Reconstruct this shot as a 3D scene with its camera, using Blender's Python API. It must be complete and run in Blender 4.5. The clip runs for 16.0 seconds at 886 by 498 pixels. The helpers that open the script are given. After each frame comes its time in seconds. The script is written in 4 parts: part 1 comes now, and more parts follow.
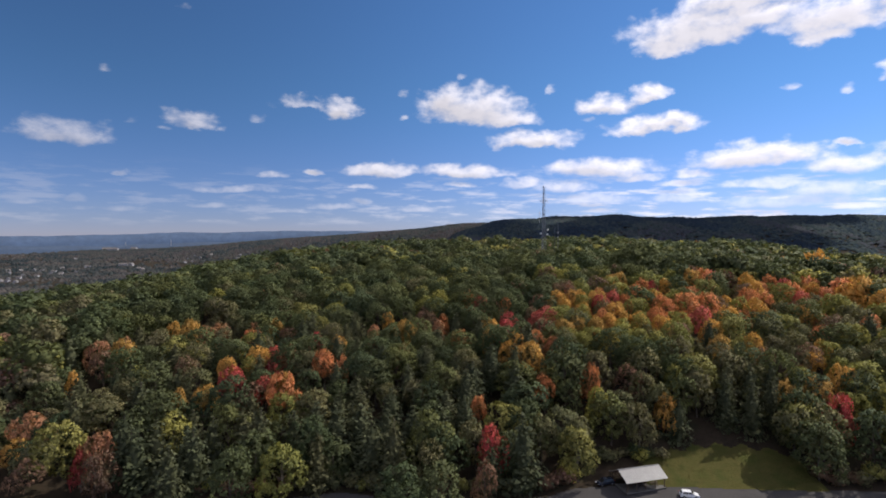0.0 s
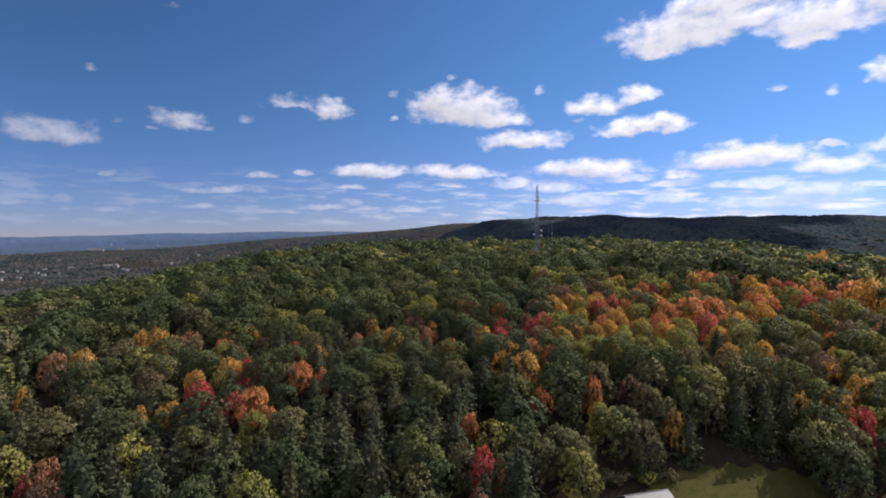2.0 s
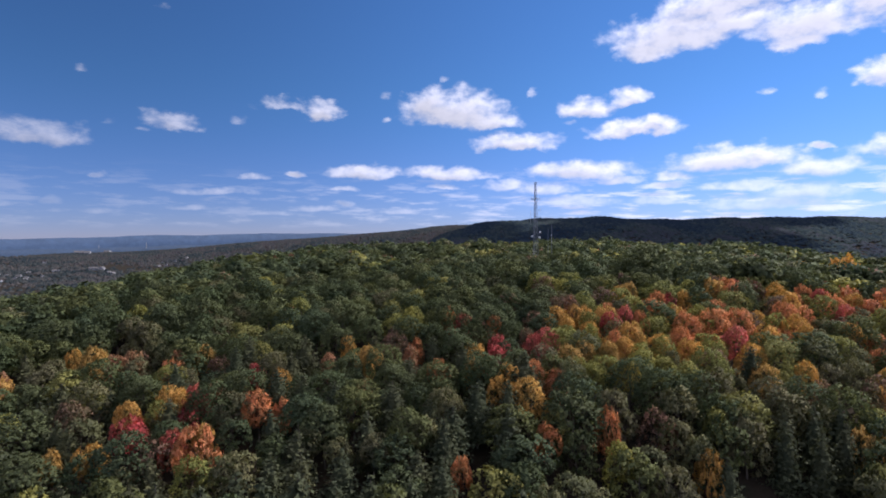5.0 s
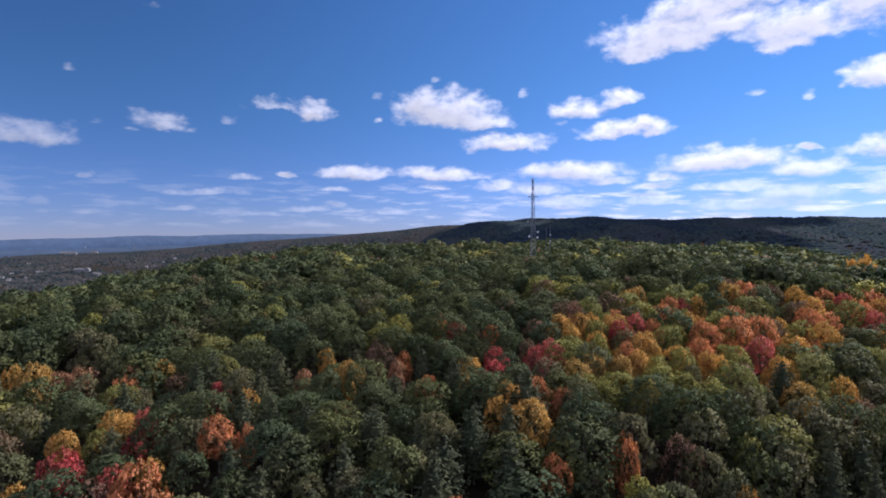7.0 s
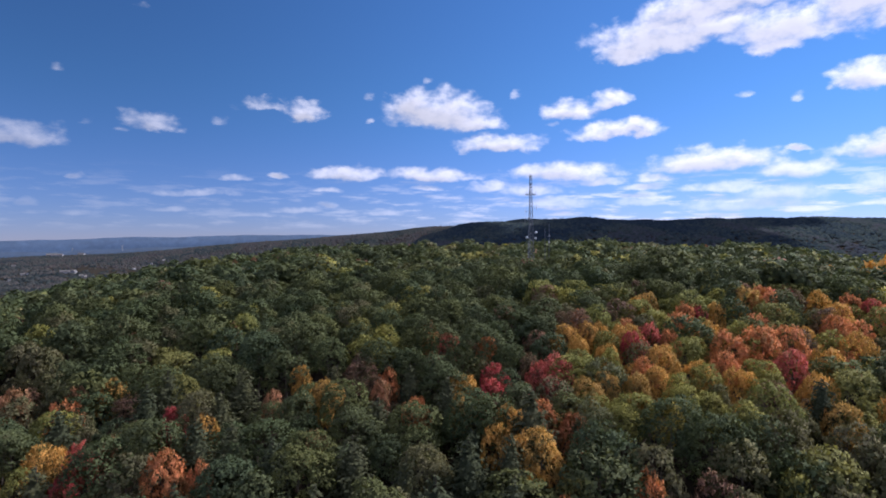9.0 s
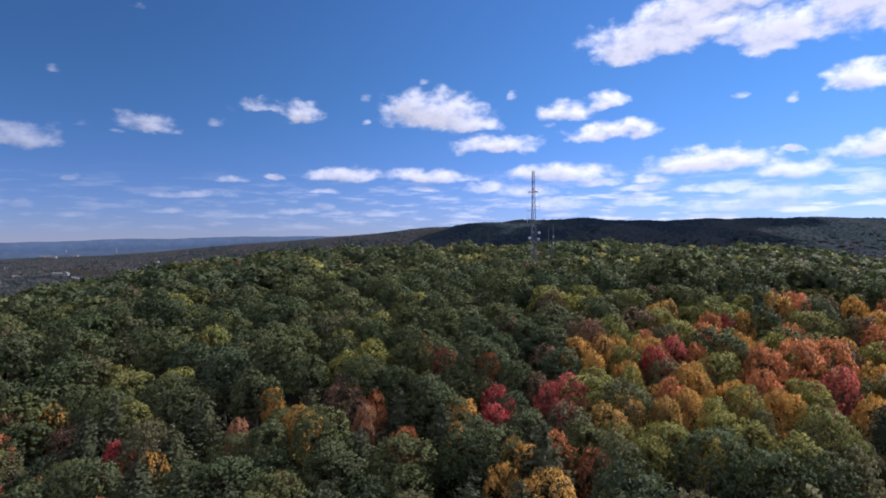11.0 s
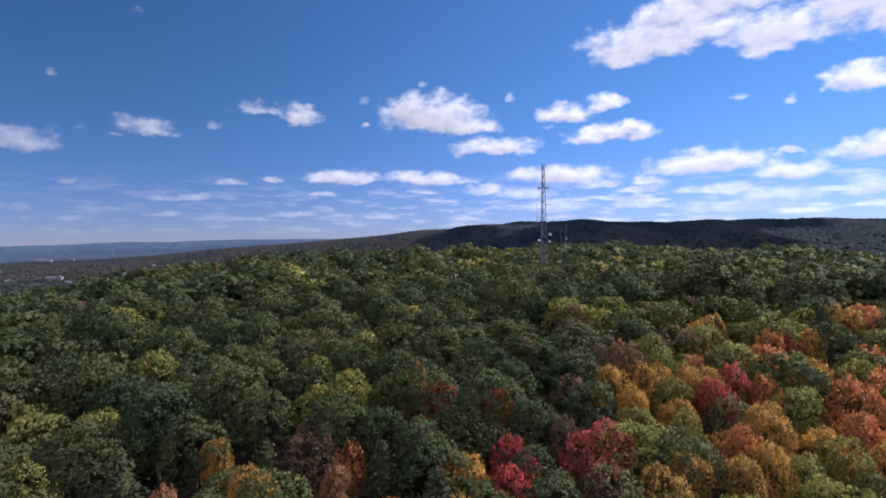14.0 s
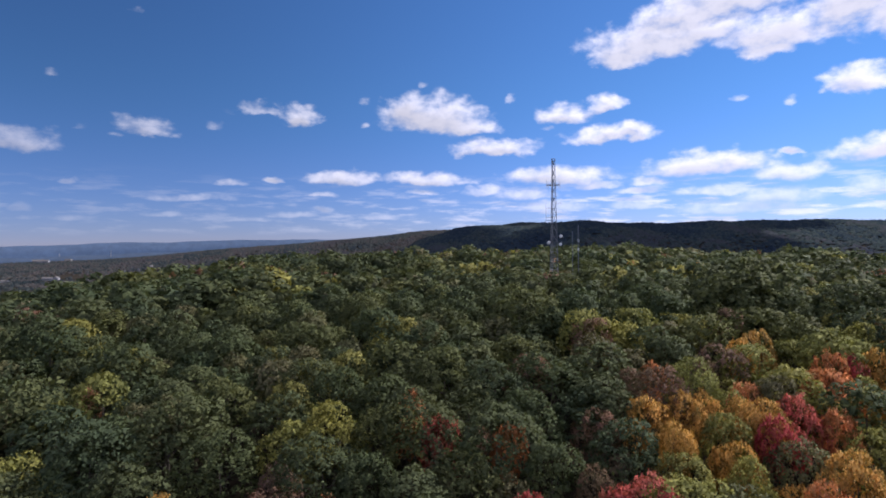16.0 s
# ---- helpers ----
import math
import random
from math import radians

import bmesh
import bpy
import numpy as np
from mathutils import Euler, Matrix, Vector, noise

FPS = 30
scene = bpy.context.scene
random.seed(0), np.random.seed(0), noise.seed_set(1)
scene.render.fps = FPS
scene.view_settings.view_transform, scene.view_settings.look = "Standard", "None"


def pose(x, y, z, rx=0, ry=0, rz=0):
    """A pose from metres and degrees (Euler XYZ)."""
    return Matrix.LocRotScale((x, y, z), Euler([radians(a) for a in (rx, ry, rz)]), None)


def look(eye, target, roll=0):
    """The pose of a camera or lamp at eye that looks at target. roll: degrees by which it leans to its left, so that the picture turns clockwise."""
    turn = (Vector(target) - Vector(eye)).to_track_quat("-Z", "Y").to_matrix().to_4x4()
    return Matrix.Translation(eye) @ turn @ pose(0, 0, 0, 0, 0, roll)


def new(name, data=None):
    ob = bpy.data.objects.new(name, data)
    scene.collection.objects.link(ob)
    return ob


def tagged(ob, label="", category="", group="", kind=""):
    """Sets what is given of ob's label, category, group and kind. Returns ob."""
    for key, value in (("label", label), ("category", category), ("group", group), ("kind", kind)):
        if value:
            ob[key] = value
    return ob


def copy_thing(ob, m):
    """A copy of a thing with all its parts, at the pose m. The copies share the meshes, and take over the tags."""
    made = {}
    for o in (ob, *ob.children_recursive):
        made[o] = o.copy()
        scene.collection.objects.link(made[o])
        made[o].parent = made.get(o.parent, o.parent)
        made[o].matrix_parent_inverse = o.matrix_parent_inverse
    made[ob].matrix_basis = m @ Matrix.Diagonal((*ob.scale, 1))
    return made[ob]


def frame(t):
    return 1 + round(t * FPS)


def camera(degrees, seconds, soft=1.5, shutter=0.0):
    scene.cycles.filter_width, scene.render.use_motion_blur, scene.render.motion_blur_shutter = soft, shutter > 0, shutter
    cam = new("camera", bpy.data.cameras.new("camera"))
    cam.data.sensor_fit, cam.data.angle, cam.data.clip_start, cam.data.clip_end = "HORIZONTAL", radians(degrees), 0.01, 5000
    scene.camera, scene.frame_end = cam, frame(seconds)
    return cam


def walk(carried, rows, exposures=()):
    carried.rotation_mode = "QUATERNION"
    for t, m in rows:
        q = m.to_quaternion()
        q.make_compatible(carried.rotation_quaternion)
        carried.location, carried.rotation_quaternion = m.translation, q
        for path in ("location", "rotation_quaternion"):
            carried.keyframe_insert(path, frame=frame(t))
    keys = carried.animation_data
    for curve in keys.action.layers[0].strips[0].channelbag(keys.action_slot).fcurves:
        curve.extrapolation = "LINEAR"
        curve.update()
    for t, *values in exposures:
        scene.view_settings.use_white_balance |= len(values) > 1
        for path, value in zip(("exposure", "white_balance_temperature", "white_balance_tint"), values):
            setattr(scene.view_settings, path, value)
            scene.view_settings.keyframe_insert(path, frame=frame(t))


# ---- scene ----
import itertools

# ---- camera and its flight ----
cam = camera(77.2, 16.0, soft=1.8)


def view(x, y, z, yaw, pitch, lean):
    return pose(x, y, z, 90 + pitch, 0, yaw) @ pose(0, 0, 0, 0, 0, lean)


PATH = [
    (0.0, view(0.00, 0.00, 66.00, -0.00, -1.46, 0.00)),
    (0.5, view(0.04, 3.24, 66.12, -0.31, -1.45, -0.02)),
    (1.0, view(0.19, 6.57, 66.18, -0.57, -1.44, -0.03)),
    (1.5, view(0.37, 10.26, 66.27, -0.81, -1.44, -0.06)),
    (2.0, view(0.64, 14.25, 66.36, -1.00, -1.41, -0.07)),
    (2.5, view(0.96, 18.51, 66.42, -1.16, -1.39, -0.08)),
    (3.0, view(1.18, 23.06, 66.47, -1.36, -1.37, -0.09)),
    (3.5, view(1.65, 27.79, 66.47, -1.53, -1.34, -0.11)),
    (4.0, view(2.17, 32.59, 66.44, -1.60, -1.29, -0.10)),
    (6.5, view(3.67, 56.34, 66.57, -2.32, -1.20, -0.14)),
    (7.0, view(3.87, 61.07, 66.45, -2.61, -1.19, -0.15)),
    (7.5, view(4.15, 65.77, 66.43, -2.83, -1.18, -0.17)),
    (8.0, view(4.48, 70.39, 66.41, -3.04, -1.15, -0.17)),
    (8.5, view(4.82, 74.86, 66.40, -3.21, -1.12, -0.21)),
    (9.0, view(5.12, 79.20, 66.44, -3.41, -1.10, -0.24)),
    (11.5, view(7.19, 101.87, 66.49, -3.73, -0.96, -0.37)),
    (12.0, view(7.61, 106.31, 66.59, -3.69, -0.93, -0.43)),
    (12.5, view(7.93, 110.81, 66.62, -3.65, -0.89, -0.48)),
    (13.0, view(8.33, 115.24, 66.57, -3.66, -0.84, -0.54)),
    (13.5, view(8.67, 119.77, 66.62, -3.74, -0.80, -0.56)),
    (14.0, view(8.92, 124.47, 66.70, -3.82, -0.76, -0.55)),
    (14.5, view(9.34, 129.26, 66.78, -3.88, -0.73, -0.51)),
    (15.0, view(9.63, 133.88, 66.92, -3.88, -0.73, -0.50)),
    (15.5, view(9.91, 138.25, 66.98, -3.86, -0.69, -0.49)),
    (16.0, view(10.08, 142.64, 67.18, -3.85, -0.68, -0.46)),
]
walk(cam, PATH, exposures=((0.0, 0.55, 6760, 11), (3.5, 0.55, 6370, 14), (6.5, 0.54, 5940, 16), (12.5, 0.51, 5990, 16), (16.0, 0.50, 6160, 16)))

# ---- sky, clouds and sun ----
SUN_AZ, SUN_EL = 62.0, 42.0          # degrees east of the flight's first heading, and up
to_sun = Vector((math.sin(radians(SUN_AZ)) * math.cos(radians(SUN_EL)), math.cos(radians(SUN_AZ)) * math.cos(radians(SUN_EL)), math.sin(radians(SUN_EL))))
world = bpy.data.worlds.new("world")
scene.world = world
world.use_nodes = True
wn, wl = world.node_tree.nodes, world.node_tree.links
wn.clear()


def wnode(kind, op=None, *values):
    n = wn.new(kind)
    if op:
        n.operation = op
    for slot, v in zip(n.inputs, values):
        if isinstance(v, bpy.types.NodeSocket):
            wl.new(v, slot)
        elif v is not None:
            slot.default_value = v
    return n


def wmath(op, *values):
    return wnode("ShaderNodeMath", op, *values).outputs[0]


sky = wn.new("ShaderNodeTexSky")
sky.sky_type, sky.sun_disc = "NISHITA", False
sky.sun_elevation, sky.sun_rotation = radians(SUN_EL), radians(SUN_AZ)
sky.altitude, sky.air_density, sky.dust_density, sky.ozone_density = 1200, 1.0, 0.0, 5.0
geo = wn.new("ShaderNodeTexCoord")
split = wnode("ShaderNodeSeparateXYZ", None, geo.outputs["Generated"])
east = wmath("MULTIPLY", wmath("ARCTAN2", split.outputs[0], split.outputs[1]), 57.2958)
rise = wmath("MULTIPLY", wmath("ARCSINE", split.outputs[2]), 57.2958)
spot = wnode("ShaderNodeCombineXYZ", None, east, rise, 0.0).outputs[0]


def wnoise(scale, detail, stretch, rough=0.55):
    at = wnode("ShaderNodeVectorMath", "MULTIPLY", spot, stretch).outputs[0]
    n = wnode("ShaderNodeTexNoise", None, at)
    n.inputs["Scale"].default_value, n.inputs["Detail"].default_value, n.inputs["Roughness"].default_value = scale, detail, rough
    return n


def wramp(value, a, b, lo=0.0, hi=1.0):
    n = wn.new("ShaderNodeMapRange")
    n.interpolation_type = "SMOOTHSTEP"
    for slot, v in zip(("From Min", "From Max", "To Min", "To Max"), (a, b, lo, hi)):
        n.inputs[slot].default_value = v
    wl.new(value, n.inputs["Value"])
    return n.outputs["Result"]


curl = wnoise(0.7, 4, (1, 1.7, 1), 0.55)
drift = wnode("ShaderNodeVectorMath", "SUBTRACT", curl.outputs["Color"], (0.5, 0.5, 0.5)).outputs[0]
drift = wnode("ShaderNodeVectorMath", "MULTIPLY", drift, (2.0, 1.1, 0)).outputs[0]
heave = wnode("ShaderNodeVectorMath", "SUBTRACT", wnoise(0.24, 2, (1, 1.5, 1), 0.5).outputs["Color"], (0.5, 0.5, 0.5)).outputs[0]
drift = wnode("ShaderNodeVectorMath", "ADD", drift, wnode("ShaderNodeVectorMath", "MULTIPLY", heave, (3.4, 2.0, 0)).outputs[0]).outputs[0]
calm = wnode("ShaderNodeVectorMath", "SCALE", drift)
wl.new(wramp(rise, 2.5, 10.0, 0.3, 1.0), calm.inputs["Scale"])
bent = wnode("ShaderNodeVectorMath", "ADD", spot, calm.outputs[0]).outputs[0]
fluff = wnoise(0.62, 5, (1, 1.5, 1), 0.56).outputs["Fac"]

CLOUDS = []


def cloud(az, el, half_wide, half_high):
    # small puffs and the hazy western ones are thin
    thin = (0.05 if half_wide < 1.3 else 0.0) + (0.58 if half_high < 0.65 and el > 9 else 0.2 if el < 6.5 else 0.0) + (0.22 if az < -15 else 0.0)
    CLOUDS.append((thin, az, el - 0.42 * half_high, half_wide * 1.08, half_high * 1.5))


# big cumulus
cloud(-34.1, 9.0, 3.9, 1.1)
cloud(-36.3, 9.0, 1.7, 0.5)
cloud(-29.2, 10.3, 0.9, 0.4)
cloud(-31.2, 14.4, 1.0, 0.4)
cloud(-24.2, 10.8, 2.4, 0.8)
cloud(-21.8, 10.3, 1.1, 0.4)
cloud(-26.6, 9.8, 0.8, 0.3)
cloud(-18.4, 11.4, 1.2, 0.5)
cloud(-24.8, 20.4, 0.8, 0.5)
cloud(-13.9, 12.9, 3.3, 0.55)
cloud(-10.4, 12.6, 1.9, 0.9)
cloud(-4.0, 14.3, 0.9, 0.6)
cloud(-4.2, 11.9, 0.6, 0.3)
cloud(3.2, 12.9, 5.4, 1.8)
cloud(0.9, 13.4, 2.9, 1.6)
cloud(6.7, 12.0, 2.8, 0.9)
cloud(2.1, 15.7, 1.0, 0.3)
cloud(10.9, 14.4, 0.6, 0.5)
cloud(9.3, 9.8, 4.2, 0.9)
cloud(16.4, 12.7, 2.4, 0.9)
cloud(20.2, 13.4, 2.0, 0.8)
cloud(20.3, 10.4, 4.0, 0.8)
cloud(22.8, 10.8, 1.7, 0.7)
cloud(14.7, 11.3, 0.8, 0.3)
cloud(31.8, 12.9, 1.0, 0.5)
cloud(35.9, 12.0, 0.8, 0.6)
cloud(38.1, 12.5, 0.7, 0.4)
cloud(24.7, 18.8, 6.7, 1.6)
cloud(21.8, 17.5, 2.9, 1.0)
cloud(28.8, 19.0, 6.2, 1.3)
cloud(35.0, 18.1, 4.4, 1.7)
cloud(34.3, 16.5, 2.3, 0.8)
cloud(29.4, 7.2, 5.8, 1.0)
cloud(36.0, 6.1, 3.3, 0.9)
cloud(36.0, 7.8, 1.0, 0.3)
cloud(-6.3, 6.7, 3.9, 0.7)
cloud(2.4, 6.6, 4.5, 0.7)
cloud(15.6, 6.7, 5.5, 0.9)
cloud(8.4, 5.4, 2.5, 0.6)
cloud(-8.3, 4.9, 1.5, 0.3)
cloud(-17.1, 6.0, 1.8, 0.4)
cloud(-13.1, 6.4, 1.2, 0.3)
cloud(-30.0, 5.6, 0.9, 0.4)
cloud(-20.8, 4.5, 5.0, 0.4)
cloud(22.9, 5.0, 1.9, 0.4)
cloud(29.9, 4.7, 3.8, 0.5)
cloud(24.4, 5.9, 1.9, 0.5)
cloud(19.4, 5.8, 2.5, 0.5)
cloud(1.8, 5.2, 1.5, 0.3)
cloud(34.9, 4.1, 4.1, 0.8)
cloud(32.0, 3.2, 5.9, 0.7)
cloud(22.9, 3.6, 2.9, 0.5)
cloud(14.6, 3.6, 4.8, 0.6)
cloud(-8.3, 3.4, 1.1, 0.3)
cloud(-33.6, 3.1, 1.0, 0.5)
cloud(-30.3, 2.4, 1.8, 0.3)
cloud(-37.1, 2.8, 1.5, 0.3)
cloud(-16.1, 2.5, 3.3, 0.3)
cloud(-11.2, 2.9, 2.8, 0.3)
cloud(-22.8, 2.9, 2.5, 0.3)
cloud(-2.6, 2.6, 2.3, 0.3)
cloud(12.4, 4.9, 3.3, 0.6)
cloud(40.5, 19.3, 4.5, 1.9)
cloud(27.0, 20.6, 4.2, 1.3)
cloud(31.5, 21.6, 6.0, 1.7)
cloud(39.0, 22.0, 5.5, 1.7)
cloud(45.0, 18.0, 5.0, 2.0)
cloud(40.5, 13.2, 2.4, 1.1)
cloud(43.0, 7.6, 5.0, 1.1)
cloud(44.0, 4.5, 5.0, 0.8)


gentle = wnode("ShaderNodeVectorMath", "SCALE", drift)
gentle.inputs["Scale"].default_value = 0.55
steady = wnode("ShaderNodeVectorMath", "ADD", spot, gentle.outputs[0]).outputs[0]


def cover(place, small_place):
    """How deep inside a cloud a direction lies: 1 at a cloud's heart, 0 at its rim."""
    deep = None
    for thin, az, el, w, h in CLOUDS:
        q = wnode("ShaderNodeVectorMath", "MULTIPLY_ADD", small_place if w < 1.3 else place, (1 / w, 1 / h, 0), (-az / w, -el / h, 0)).outputs[0]
        # flat-bottomed, domed above
        q = wnode("ShaderNodeVectorMath", "MAXIMUM", q, wnode("ShaderNodeVectorMath", "MULTIPLY", q, (-1, -2.1, 0)).outputs[0]).outputs[0]
        r = wnode("ShaderNodeVectorMath", "DOT_PRODUCT", q, q).outputs["Value"]
        if thin:
            r = wmath("ADD", r, thin)
        deep = r if deep is None else wmath("MINIMUM", deep, r)
    return wmath("SUBTRACT", 1.0, deep)


deep = wmath("ADD", cover(bent, steady), wmath("MULTIPLY", wmath("SUBTRACT", fluff, 0.51), 1.9))
above = cover(wnode("ShaderNodeVectorMath", "ADD", bent, (0.5, 0.8, 0)).outputs[0], steady)


veil = wmath("MULTIPLY", wramp(deep, -0.35, 1.05), wmath("MULTIPLY", wramp(east, -40.0, 2.0, 0.62, 1.0), wramp(rise, 2.0, 7.5, 0.44, 1.0)))
# thin far rows of cloud low over the horizon
rows = wnoise(0.42, 6, (0.55, 3.2, 1), 0.6).outputs["Fac"]
low = wmath("MULTIPLY", wramp(rows, 0.47, 0.66), wmath("MULTIPLY", wramp(rise, 0.6, 1.6), wramp(rise, 7.5, 3.5)))
low = wmath("MULTIPLY", low, wramp(east, -25.0, 32.0, 0.20, 0.72))
# and broken cumulus added unseen, behind and overhead, thick enough to lift the shadows
other = wmath("MULTIPLY", wramp(wnoise(0.055, 7, (1, 1.6, 1), 0.6).outputs["Fac"], 0.42, 0.57), wmath("MAXIMUM", wramp(wmath("ABSOLUTE", east), 50.0, 70.0), wramp(rise, 28.0, 40.0)))
other = wmath("MULTIPLY", other, wramp(rise, 4.0, 12.0))
veil = wmath("MAXIMUM", wmath("MAXIMUM", veil, low), other)
belly = wmath("MULTIPLY", wmath("MULTIPLY", wramp(above, 0.0, 0.95, 1.04, 0.74), wramp(fluff, 0.3, 0.7, 0.95, 1.03)), wramp(east, -45.0, 42.0, 0.70, 1.14))
cloud_light = wnode("ShaderNodeCombineXYZ", None, wmath("MULTIPLY", belly, 12.3), wmath("MULTIPLY", belly, 12.3), wmath("MULTIPLY", belly, 14.0)).outputs[0]
blend = wn.new("ShaderNodeMix")
blend.data_type = "RGBA"
wl.new(veil, blend.inputs["Factor"])
tone = wn.new("ShaderNodeMix")
tone.data_type, tone.blend_type = "RGBA", "MULTIPLY"
tone.inputs["Factor"].default_value = 1.0
wl.new(sky.outputs[0], tone.inputs["A"])
tint = wn.new("ShaderNodeMix")
tint.data_type = "RGBA"
wl.new(wramp(rise, -2.0, 16.0), tint.inputs["Factor"])
tint.inputs["A"].default_value, tint.inputs["B"].default_value = (0.79, 0.83, 1.37, 1), (0.69, 1.00, 1.26, 1)
# the clear air glows more on the sun's side
sunward = wnode("ShaderNodeVectorMath", "DOT_PRODUCT", geo.outputs["Generated"], tuple(to_sun)).outputs["Value"]
glow = wramp(sunward, 0.05, 1.15, 0.84, 1.38)
lit = wnode("ShaderNodeVectorMath", "SCALE", tint.outputs["Result"])
wl.new(glow, lit.inputs["Scale"])
wl.new(lit.outputs[0], tone.inputs["B"])
wl.new(tone.outputs["Result"], blend.inputs["A"])
wl.new(cloud_light, blend.inputs["B"])
back = wnode("ShaderNodeBackground")
wl.new(blend.outputs["Result"], back.inputs["Color"])
back.inputs["Strength"].default_value = 0.053
wl.new(back.outputs[0], wn.new("ShaderNodeOutputWorld").inputs["Surface"])

lamp = bpy.data.lights.new("sun", "SUN")
lamp.energy, lamp.angle, lamp.color = 3.2, radians(0.53), (1.0, 0.95, 0.86)
sun = new("sun", lamp)
sun.matrix_world = look((0, 0, 300), Vector((0, 0, 300)) - to_sun)


# ---- the lie of the land ----
def soft_steps(v, at, z, blur):
    """A smooth profile through a few heights."""
    return sum(np.interp(v + o * blur, at, z) for o in (-1.5, -0.75, 0, 0.75, 1.5)) / 5


def bump(v, centre, width):
    return np.exp(-((v - centre) / width) ** 2)


def height(x, y):
    x, y = np.asarray(x, float), np.asarray(y, float)
    # hillside that climbs from the car park to a broad wooded crest
    z = soft_steps(y, (-400, 60, 148, 168, 200, 245, 320, 400, 470, 620, 1000), (-12, -1, 0, 11, 20, 32.5, 41.5, 46, 45, 22, -70), 8)
    z = z + np.clip(y - 150, 0, 60) / 60 * np.clip(x, -80, 110) * 0.02
    # it falls off to the west, towards the valley
    west = np.clip((y - 195) / 150, 0, 1)
    z = z - west * 0.0140 * np.clip(-x - 40, 0, 400) ** 1.45 - 0.0016 * np.clip(-x - 175, 0, 420) ** 2 * (1 - west)
    z = z - west * 0.0003 * np.clip(x - 90, 0, 600) ** 2
    rolling = 1.4 * np.sin(x / 31 + 0.7) * np.sin(y / 27) + 0.9 * np.sin(x / 17 - y / 23)
    z = z + rolling * np.clip((y - 165) / 40, 0, 1)
    # a broad swell under the autumn stand and the masts
    z = z + 2.2 * bump(x, 65, 45) * np.clip((y - 160) / 20, 0, 1) * np.clip((330 - y) / 60, 0, 1)
    # valley floor
    floor = -78 + 7 * np.sin(x / 260 + 1) * np.sin(y / 310) + np.clip(y - 2600, 0, 2500) * 0.019
    z = np.maximum(z, floor) + 6 * np.exp(-np.abs(z - floor) / 8)
    # long wooded hill behind the crest, and a lower spur west of it
    hill = 208 * soft_steps(x, (-200, -80, 75, 275, 450, 750, 1020, 1390, 2000, 3200), (0, 0.26, 0.645, 0.93, 1.0, 1.06, 1.02, 1.03, 0.97, 1.0), 25) * bump(y + 0.12 * x, 2350 + 0.12 * 700, 620)
    hill = hill * (1 + 0.012 * np.sin(x / 37 + 1) + 0.010 * np.sin(x / 19 + y / 60) + 0.008 * np.sin(x / 83))
    spur = 172 * soft_steps(x, (-2700, -1900, -1120, -640, -300, 200, 900), (0, 0.16, 0.52, 0.64, 0.86, 1.12, 1.1), 90) * bump(y, 3500, 520)
    return z + hill + spur

# ---- materials ----
def material(name):
    m = bpy.data.materials.new(name)
    m.use_nodes = True
    m.node_tree.nodes.clear()
    return m, m.node_tree.nodes, m.node_tree.links


def link_or_set(links, slot, v):
    if isinstance(v, bpy.types.NodeSocket):
        links.new(v, slot)
    else:
        slot.default_value = v


def noise_of(nodes, links, scale, detail=4, rough=0.6, source="Object"):
    at = nodes.new("ShaderNodeTexCoord")
    n = nodes.new("ShaderNodeTexNoise")
    n.inputs["Scale"].default_value, n.inputs["Detail"].default_value, n.inputs["Roughness"].default_value = scale, detail, rough
    links.new(at.outputs[source], n.inputs["Vector"])
    return n.outputs["Fac"]


def ramp_of(nodes, links, value, colours, lo=0.0, hi=1.0):
    r = nodes.new("ShaderNodeValToRGB")
    e = r.color_ramp.elements
    while len(e) < len(colours):
        e.new(0.5)
    for k, c in enumerate(colours):
        e[k].position, e[k].color = lo + (hi - lo) * k / (len(colours) - 1), (*c, 1)
    links.new(value, r.inputs["Fac"])
    return r.outputs["Color"]


def mixed(nodes, links, kind, fac, a, b):
    n = nodes.new("ShaderNodeMix")
    n.data_type, n.blend_type = "RGBA", kind
    for slot, v in (("Factor", fac), ("A", a), ("B", b)):
        link_or_set(links, n.inputs[slot], v if isinstance(v, (float, bpy.types.NodeSocket)) else (*v, 1))
    return n.outputs["Result"]


